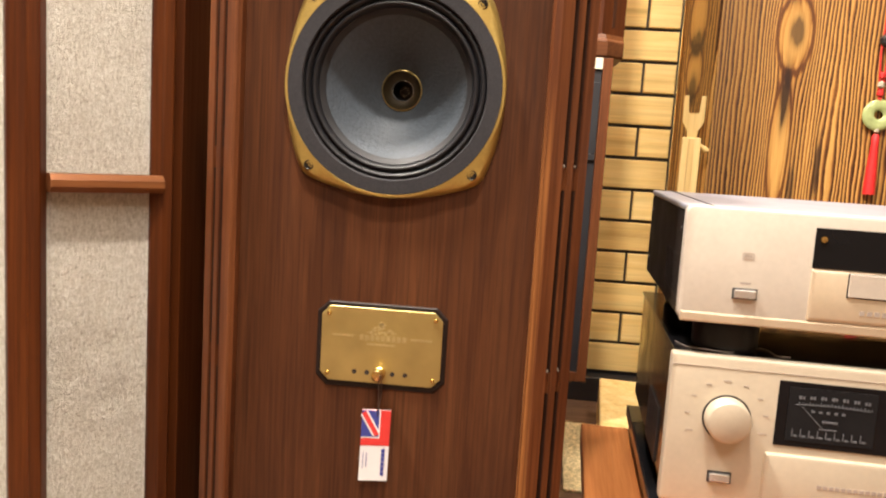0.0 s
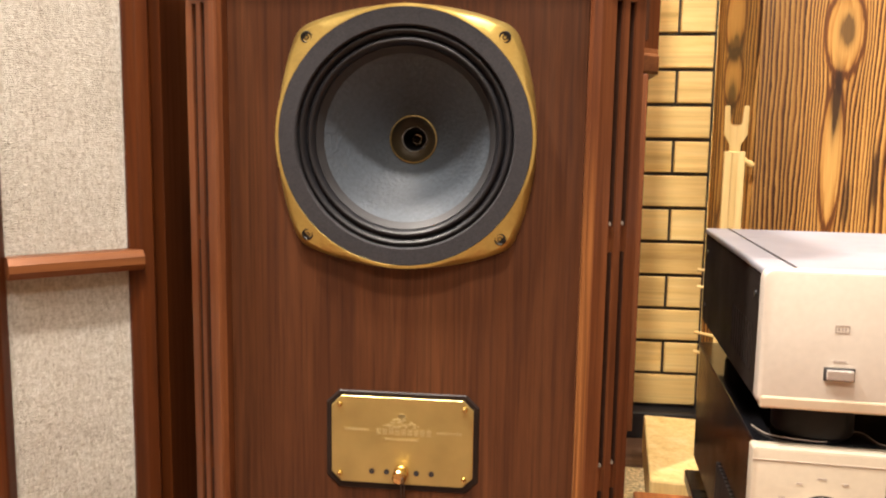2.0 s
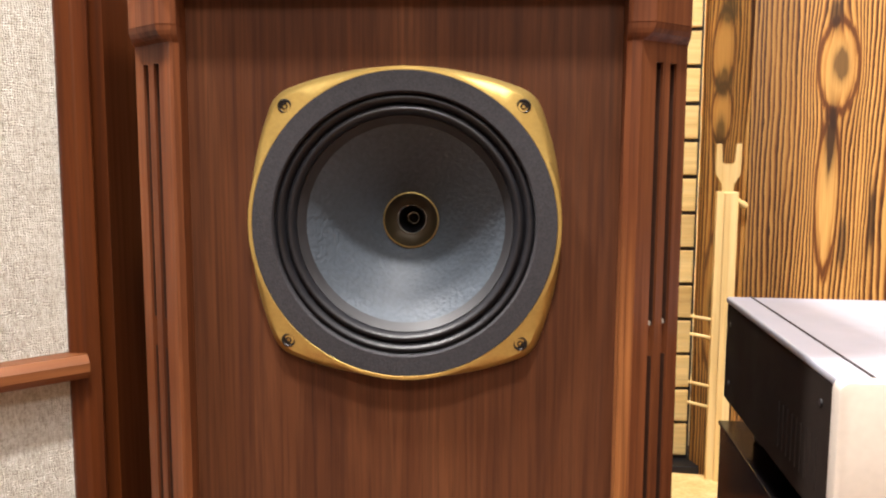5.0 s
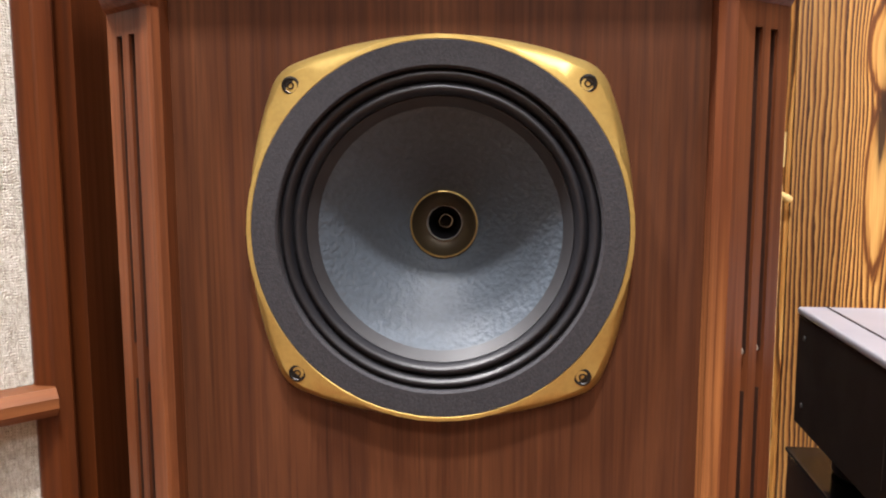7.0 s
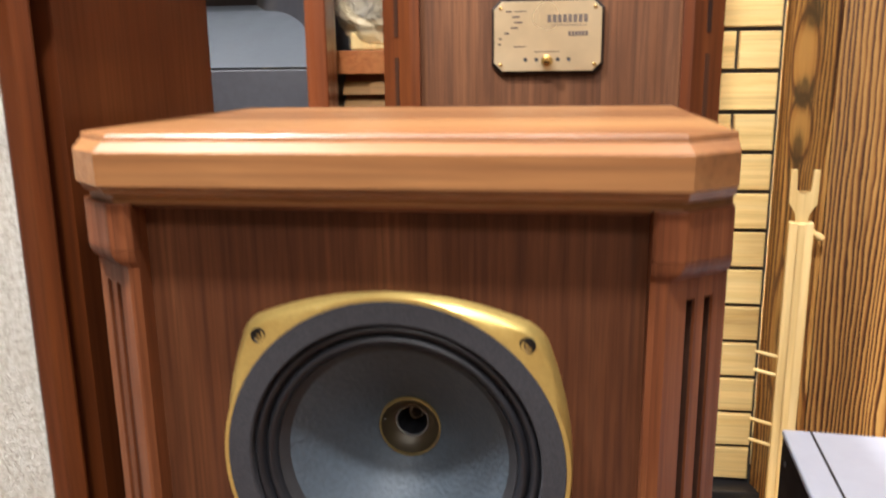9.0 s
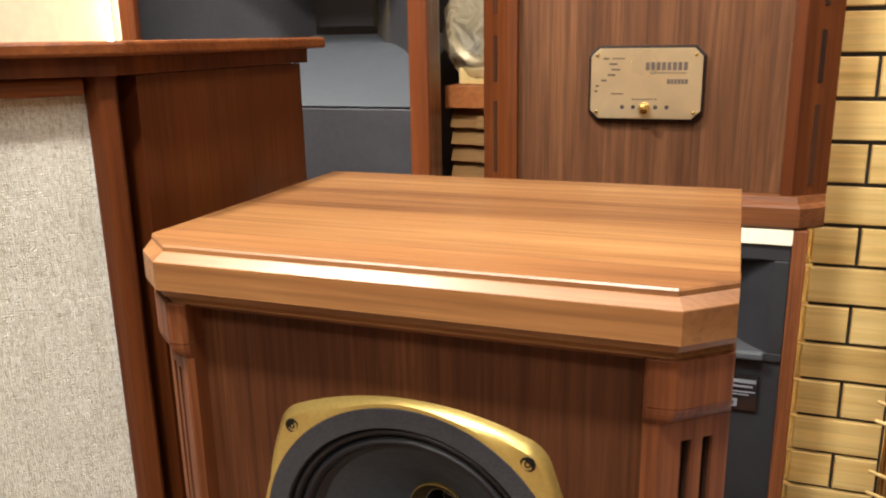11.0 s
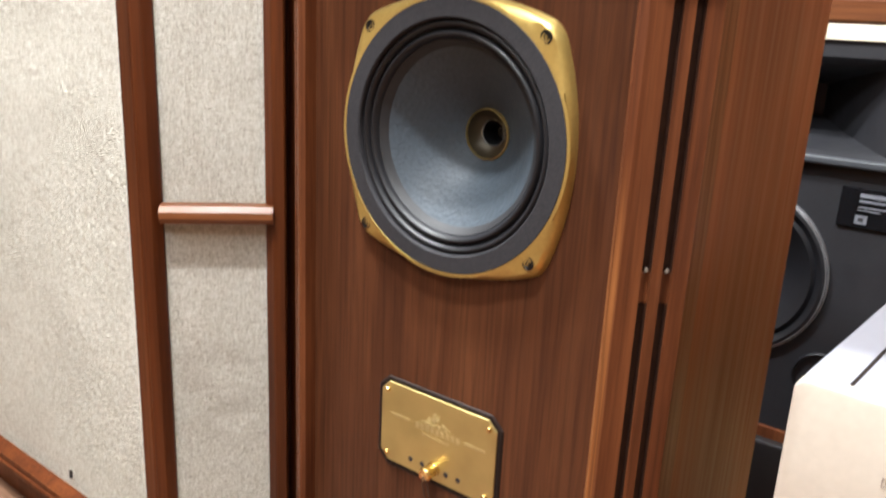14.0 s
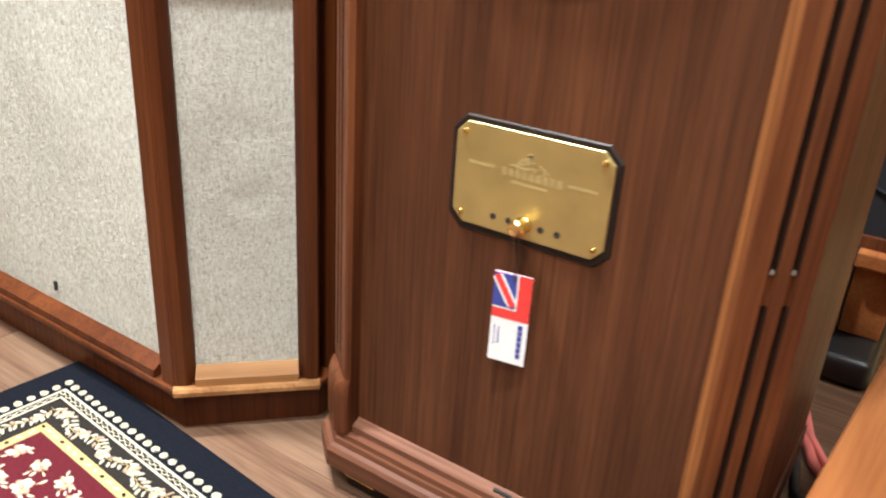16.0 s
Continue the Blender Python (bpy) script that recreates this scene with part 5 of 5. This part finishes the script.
# ---- pine instrument stand before the scorched board ----
def fork_stand():
    fs = thing("pine_stand", "narrow pine stand with a forked top and pegs", "stand", pose(0.5585, 1.014, 0, 0, 0, -8))
    part("post", box(-0.0215, 0.0215, -0.012, 0.012, 0.0, 0.706, 0.002), PINE, fs)
    part("post_rib", box(-0.006, 0.006, -0.0185, -0.0118, 0.0, 0.704, 0.0015), PINE, fs)
    pts = [(-0.010, 0.700), (0.010, 0.700), (0.012, 0.722), (0.024, 0.742), (0.0245, 0.803), (0.0145, 0.803), (0.0130, 0.775)]
    pts += [(0.013 * math.cos(radians(a)), 0.772 + 0.013 * math.sin(radians(a))) for a in range(-20, -161, -20)]
    pts += [(-0.0130, 0.775), (-0.0145, 0.803), (-0.0245, 0.803), (-0.024, 0.742), (-0.012, 0.722)]
    bm = loft([[(x, -0.007, z) for x, z in pts], [(x, 0.007, z) for x, z in pts]], False)
    for yy in (-0.007, 0.007):
        loopv = [v for v in bm.verts if abs(v.co.y - yy) < 1e-6]
        half = len(pts)
        bm.faces.new(loopv if yy > 0 else loopv[::-1])
    bmesh.ops.triangulate(bm, faces=[f for f in bm.faces if len(f.verts) > 4])
    part("fork", bm, PINE, fs, "two-pronged fork")
    knob = spun([(0.0050, 0.0), (0.0050, 0.008), (0.0070, 0.012), (0.0075, 0.020), (0.0060, 0.024)], 0, 0, 18)
    part("knob", knob, PINE, fs, "turned pine knob", True, pose(0.0195, -0.004, 0.690, 0, 128, 0))
    for z in (0.440, 0.402, 0.298, 0.254):
        peg = spun([(0.0036, 0.0), (0.0036, 0.040), (0.0026, 0.042)], 0, 0, 12)
        part("peg", peg, PINE, fs, "", True, pose(-0.021, -0.004, z, -16, -84, 0))
    part("foot", box(-0.05, 0.05, -0.006, 0.12, 0.0, 0.022, 0.003), PINE, fs)
    return fs


fork_stand()


# ---- jade charm on a red cord ----
charm = thing("hanging_charm", "jade ring with red beads, cord and silk tassel", "ornament", pose(0.976, 1.018, 0))
part("cord", tube([(-0.004, 0, 1.30), (-0.006, 0, 1.10), (-0.012, 0, 0.92), (-0.004, 0, 0.812)], 0.0022, 8), RED_SILK, charm)
part("cord", tube([(-0.003, -0.002, 1.30), (0.000, -0.002, 1.10), (0.004, -0.002, 0.92), (-0.001, -0.002, 0.812)], 0.0022, 8), RED_SILK, charm)
part("knot", spun([(0.004, 0.935), (0.013, 0.945), (0.014, 0.955), (0.006, 0.966)], -0.004, 0, 16), BLACK, charm, "dark knot", True)
for z in (0.872, 0.852, 0.832):
    part("bead", spun([(0.002, z - 0.009), (0.0075, z - 0.004), (0.0075, z + 0.004), (0.002, z + 0.009)], -0.003, -0.001, 16), RED_SILK if z != 0.852 else RUG_CREAM, charm, "", True)
ringp = [(0.027 + 0.0135 * math.cos(2 * math.pi * i / 14), 0.006 * math.sin(2 * math.pi * i / 14)) for i in range(15)]
part("jade_ring", lathe([(r - 0.004, y) for r, y in ringp], 0, 0.783, 40), JADE, charm, "mottled green jade ring", True)
part("bead", spun([(0.002, 0.741), (0.006, 0.745), (0.006, 0.751), (0.002, 0.756)], 0, 0, 16), RUG_CREAM, charm, "", True)
part("tassel", spun([(0.005, 0.740), (0.0085, 0.733), (0.0085, 0.715), (0.0120, 0.66), (0.0135, 0.600)], 0, 0, 22), RED_SILK, charm, "red silk tassel", True)

# ---- things on the floor ----
blk = thing("pine_board", "pale pine board lying on the floor", "board", pose(0.366, 0.672, 0.0075, 0, 0, -6))
part("board", box(-0.006, 0.16, 0.0, 0.38, 0.0, 0.090, 0.004), PINE, blk)
mat = thing("floor_mat", "speckled beige floor mat under the pine board", "mat", pose(0.286, 0.56, 0.0, 0, 0, -3))
part("pile", box(0.0, 0.46, 0.0, 0.40, 0.0005, 0.0070, 0.002), MAT_BEIGE, mat)
cb = thing("speaker_cable", "red and black loudspeaker cable on the floor", "cable")
part("red_core", tube([(0.16, 0.62, 0.012), (0.19, 0.55, 0.030), (0.208, 0.48, 0.024), (0.232, 0.42, 0.010), (0.27, 0.36, 0.008), (0.36, 0.42, 0.007)], 0.0065, 10), CABLE_RED, cb, "pinkish red cable", True)
part("red_core", tube([(0.15, 0.60, 0.008), (0.188, 0.52, 0.012), (0.215, 0.45, 0.008), (0.246, 0.37, 0.008), (0.30, 0.30, 0.008), (0.38, 0.40, 0.007)], 0.0065, 10), CABLE_RED, cb, "", True)
part("black_core", tube([(0.16, 0.50, 0.006), (0.195, 0.44, 0.006), (0.225, 0.38, 0.006), (0.24, 0.30, 0.006), (0.31, 0.22, 0.006)], 0.0055, 10), BLACK, cb, "black cable", True)


# ---- rug ----
def rug():
    w, d = 1.25, 0.85
    rg = thing("rug", "navy-bordered oriental rug with crimson field and cream flowers", "rug", pose(-0.632, -0.046, 0.0005, 0, 0, -4.8))
    def ring(a, z, mat, name, b=None, label=""):
        bm = bmesh.new()
        if b is None:
            box(a, w - a, -d + a, -a, z - 0.003, z, 0.001, bm)
        else:
            for q in ((a, w - a, -b, -a), (a, w - a, -d + a, -d + b), (a, b, -d + b, -b), (w - b, w - a, -d + b, -b)):
                box(*q, z - 0.003, z, 0.0006, bm)
        return part(name, bm, mat, rg, label)
    part("border", box(0, w, -d, 0, 0.0, 0.007, 0.003), NAVY, rg, "dark navy border")
    ring(0.0530, 0.0078, RUG_CREAM, "cream_line", 0.0562)
    ring(0.0564, 0.0076, RUG_BLACK, "lattice_band", 0.0648)
    ring(0.0650, 0.0078, RUG_CREAM, "cream_line", 0.0680)
    ring(0.0682, 0.0076, RUG_BLACK, "flower_band", 0.1040, "black band of cream leaves and flowers")
    ring(0.1042, 0.0080, RUG_GOLD, "gold_line", 0.1175)
    ring(0.1177, 0.0078, RUG_RED, "field", None, "crimson field")
    random.seed(11)

    def blob(bm, x, y, rx, ry, rot, z=0.0092, n=8, rough=0.0):
        pts = []
        for i in range(n):
            a = 2 * math.pi * i / n
            k = 1 + random.uniform(-rough, rough)
            px, py = k * rx * math.cos(a), k * ry * math.sin(a)
            pts.append((x + px * math.cos(rot) - py * math.sin(rot), y + px * math.sin(rot) + py * math.cos(rot)))
        loft([[(px, py, z - 0.0022) for px, py in pts], [(px, py, z - 0.0004) for px, py in pts], [((px + x) / 2, (py + y) / 2, z) for px, py in pts]], True, bm)

    def along(off, step):
        """Places along the far edge and one short edge of the rug, with the way of the edge."""
        n = int((w - 2 * off) / step)
        for i in range(n + 1):
            yield off + (w - 2 * off) * i / n, -off, 0.0, i
        n = int((d - 2 * off) / step)
        for i in range(1, n):
            yield off, -off - (d - 2 * off) * i / n, -math.pi / 2, i

    beads, rosebeads, dark, flowers, roses, lattice, golden = (bmesh.new() for _ in range(7))
    for x, y, t, i in along(0.0440, 0.0165):
        blob(beads, x, y, 0.0054, 0.0050, 0, 0.0086, 9, 0.12)
        for k in range(3):
            blob(rosebeads, x + random.uniform(-0.0022, 0.0022), y + random.uniform(-0.0022, 0.0022), 0.0019, 0.0016, 0, 0.0094, 5, 0.2)
    # diamonds between the two cream lines
    for x, y, t, i in along(0.0606, 0.0125):
        blob(lattice, x, y, 0.0062, 0.0040, t, 0.0084, 4)
        blob(dark, x, y, 0.0036, 0.0021, t, 0.0090, 6)
    # a running stem of leaves, with a flower at every seventh place
    for x, y, t, i in along(0.0862, 0.0072):
        ct, st = math.cos(t), math.sin(t)
        sway = 0.0050 * math.sin(i * 0.62)
        cx, cy = x - sway * st, y + sway * ct
        if i % 7 == 3:
            for k in range(5):
                a = k * 1.257 + random.random() * 0.5
                blob(roses if k % 2 else flowers, cx + 0.0052 * math.cos(a), cy + 0.0052 * math.sin(a), 0.0042, 0.0030, a, 0.0094, 7, 0.2)
            blob(golden, cx, cy, 0.0024, 0.0024, 0, 0.0100, 6)
        else:
            blob(golden, cx, cy, 0.0042, 0.0008, t, 0.0086, 6)
            for s_ in (-1, 1):
                a = t + s_ * random.uniform(0.7, 1.15)
                q = random.uniform(0.0060, 0.0085)
                blob(flowers if random.random() < 0.75 else roses, cx + q * math.cos(a), cy + q * math.sin(a), random.uniform(0.0042, 0.0058), random.uniform(0.0016, 0.0024), a + random.uniform(-0.3, 0.3), 0.0090, 7, 0.15)
    # gold band: paler lozenges and dark dots
    for x, y, t, i in along(0.1108, 0.0145):
        if i % 3 == 0:
            blob(dark, x, y, 0.0030, 0.0022, t, 0.0094, 6, 0.2)
        else:
            blob(flowers, x, y, 0.0050, 0.0018, t + random.choice((-0.5, 0.5)), 0.0088, 6, 0.2)

    def spray(cx, cy, size):
        """A full flower with ragged petals, and a few leaves round it."""
        for k in range(7):
            a = k * 0.898 + random.random() * 0.5
            q = size * random.uniform(0.55, 0.85)
            blob(flowers if k % 3 else roses, cx + q * math.cos(a), cy + q * math.sin(a), size * 0.50, size * 0.36, a + random.uniform(-0.4, 0.4), 0.0090 + 0.0002 * (k % 3), 8, 0.25)
        blob(roses, cx, cy, size * 0.34, size * 0.30, 0, 0.0100, 7, 0.2)
        for k in range(4):
            a = random.random() * 6.28
            q = size * random.uniform(1.4, 1.9)
            blob(flowers, cx + q * math.cos(a), cy + q * math.sin(a), size * 0.44, size * 0.16, a + random.uniform(-0.8, 0.8), 0.0088, 7, 0.2)
            blob(golden, cx + 0.75 * q * math.cos(a), cy + 0.75 * q * math.sin(a), size * 0.5, size * 0.06, a, 0.0085, 6)

    nx, ny = 25, 16
    for i in range(nx):
        for j in range(ny):
            x = 0.140 + (w - 0.280) * (i + 0.5 * (j % 2)) / nx + random.uniform(-0.007, 0.007)
            y = -0.146 - (d - 0.292) * j / (ny - 1) + random.uniform(-0.007, 0.007)
            spray(x, y, random.choice((0.0080, 0.0095, 0.0115)))
    for nm, bm, mt in (("bead_motif", beads, RUG_CREAM), ("bead_centre", rosebeads, RUG_ROSE), ("dark_motif", dark, RUG_BLACK), ("flower_motif", flowers, RUG_CREAM), ("rose_motif", roses, RUG_ROSE), ("lattice_motif", lattice, RUG_CREAM), ("stem_motif", golden, RUG_GOLD)):
        tagged(part(nm, bm, mt, rg), kind="stuff")


rug()


# ---- lit coves: strips of small lamps ----
def led_strip(x, y, z0, z1, label):
    st = thing("led_strip", label, "light strip")
    part("tape", box(x - 0.006, x + 0.006, y - 0.002, y + 0.002, z0, z1), WHITE, st)
    bm = bmesh.new()
    n = int((z1 - z0) / 0.025)
    for i in range(n):
        z = z0 + (z1 - z0) * (i + 0.5) / n
        box(x - 0.004, x + 0.004, y - 0.006, y - 0.002, z - 0.006, z + 0.006, bm=bm)
    part("diode", bm, LED, st, "row of warm glowing diodes")
    return st


led_strip(0.396, 1.268, 0.10, 2.45, "warm yellow light strip in the cove beside the bricks")
led_strip(-1.44, 1.350, 0.90, 2.45, "warm yellow light strip behind the horn loudspeaker")

# ---- wooden brick panel ----
BRICK = thing("wall_brick_panel", "panel of pale pine bricks with black joints", "wall panel", kind="structure")
part("backing", box(0.386, 0.551, 1.214, 1.250, 0.066, 2.60), BLACK, BRICK, "black backing")


def brick_mesh(w, h, t):
    bm = box(-w / 2, w / 2, 0, t, -h / 2, h / 2)
    bmesh.ops.bevel(bm, geom=[e for e in bm.edges if all(v.co.y < t / 2 for v in e.verts)], offset=0.0018, segments=1, affect="EDGES")
    bmesh.ops.recalc_face_normals(bm, faces=bm.faces)
    me = bpy.data.meshes.new("brick")
    bm.to_mesh(me)
    bm.free()
    me.materials.append(PINE_X)
    return me


FULL, HALF_L, HALF_R = brick_mesh(0.166, 0.0735, 0.012), brick_mesh(0.0800, 0.0735, 0.012), brick_mesh(0.0790, 0.0735, 0.012)
PEG = brick_mesh(0.016, 0.008, 0.010)
random.seed(2)
ROW0 = 0.979 - 11 * 0.0824
for i in range(31):
    z = ROW0 + (i + 0.5) * 0.0824
    if z < 0.10 or z > 2.56:
        continue
    row = [(FULL, 0.4610)] if i % 2 == 0 else [(HALF_L, 0.4180), (HALF_R, 0.5045)]
    for me, x in row:
        ob = new("brick", me)
        ob.location, ob.parent = (x, 1.2015 + random.uniform(-0.001, 0.001), z), BRICK
    ob = new("peg", PEG)
    ob.location, ob.parent = (0.3745, 1.204, z - 0.0412 - 0.006), BRICK

# ---- floor planks ----
PLANKS = []
for k in range(4):
    bm = box(-0.5995, 0.5995, -0.0625, 0.0625, -0.008, 0.0)
    bmesh.ops.bevel(bm, geom=[e for e in bm.edges if all(v.co.z > -0.001 for v in e.verts)], offset=0.0006, segments=1, affect="EDGES")
    me = bpy.data.meshes.new("plank")
    bm.to_mesh(me)
    bm.free()
    me.materials.append(FLOOR_WOOD)
    PLANKS.append(me)
random.seed(6)
y, r = Y0 + 0.06, 0
while y < Y1 + 0.05:
    x = X0 + 0.05 + (r % 3) * 0.37 - 0.30
    while x - 0.59 < X1:
        ob = new("plank", PLANKS[random.randrange(4)])
        a, b = max(x - 0.5995, X0 - 0.04), min(x + 0.5995, X1 + 0.04)
        ob.location, ob.scale.x, ob.parent = ((a + b) / 2, y, 0), (b - a) / 1.199, floor
        x += 1.2
    y += 0.1255
    r += 1
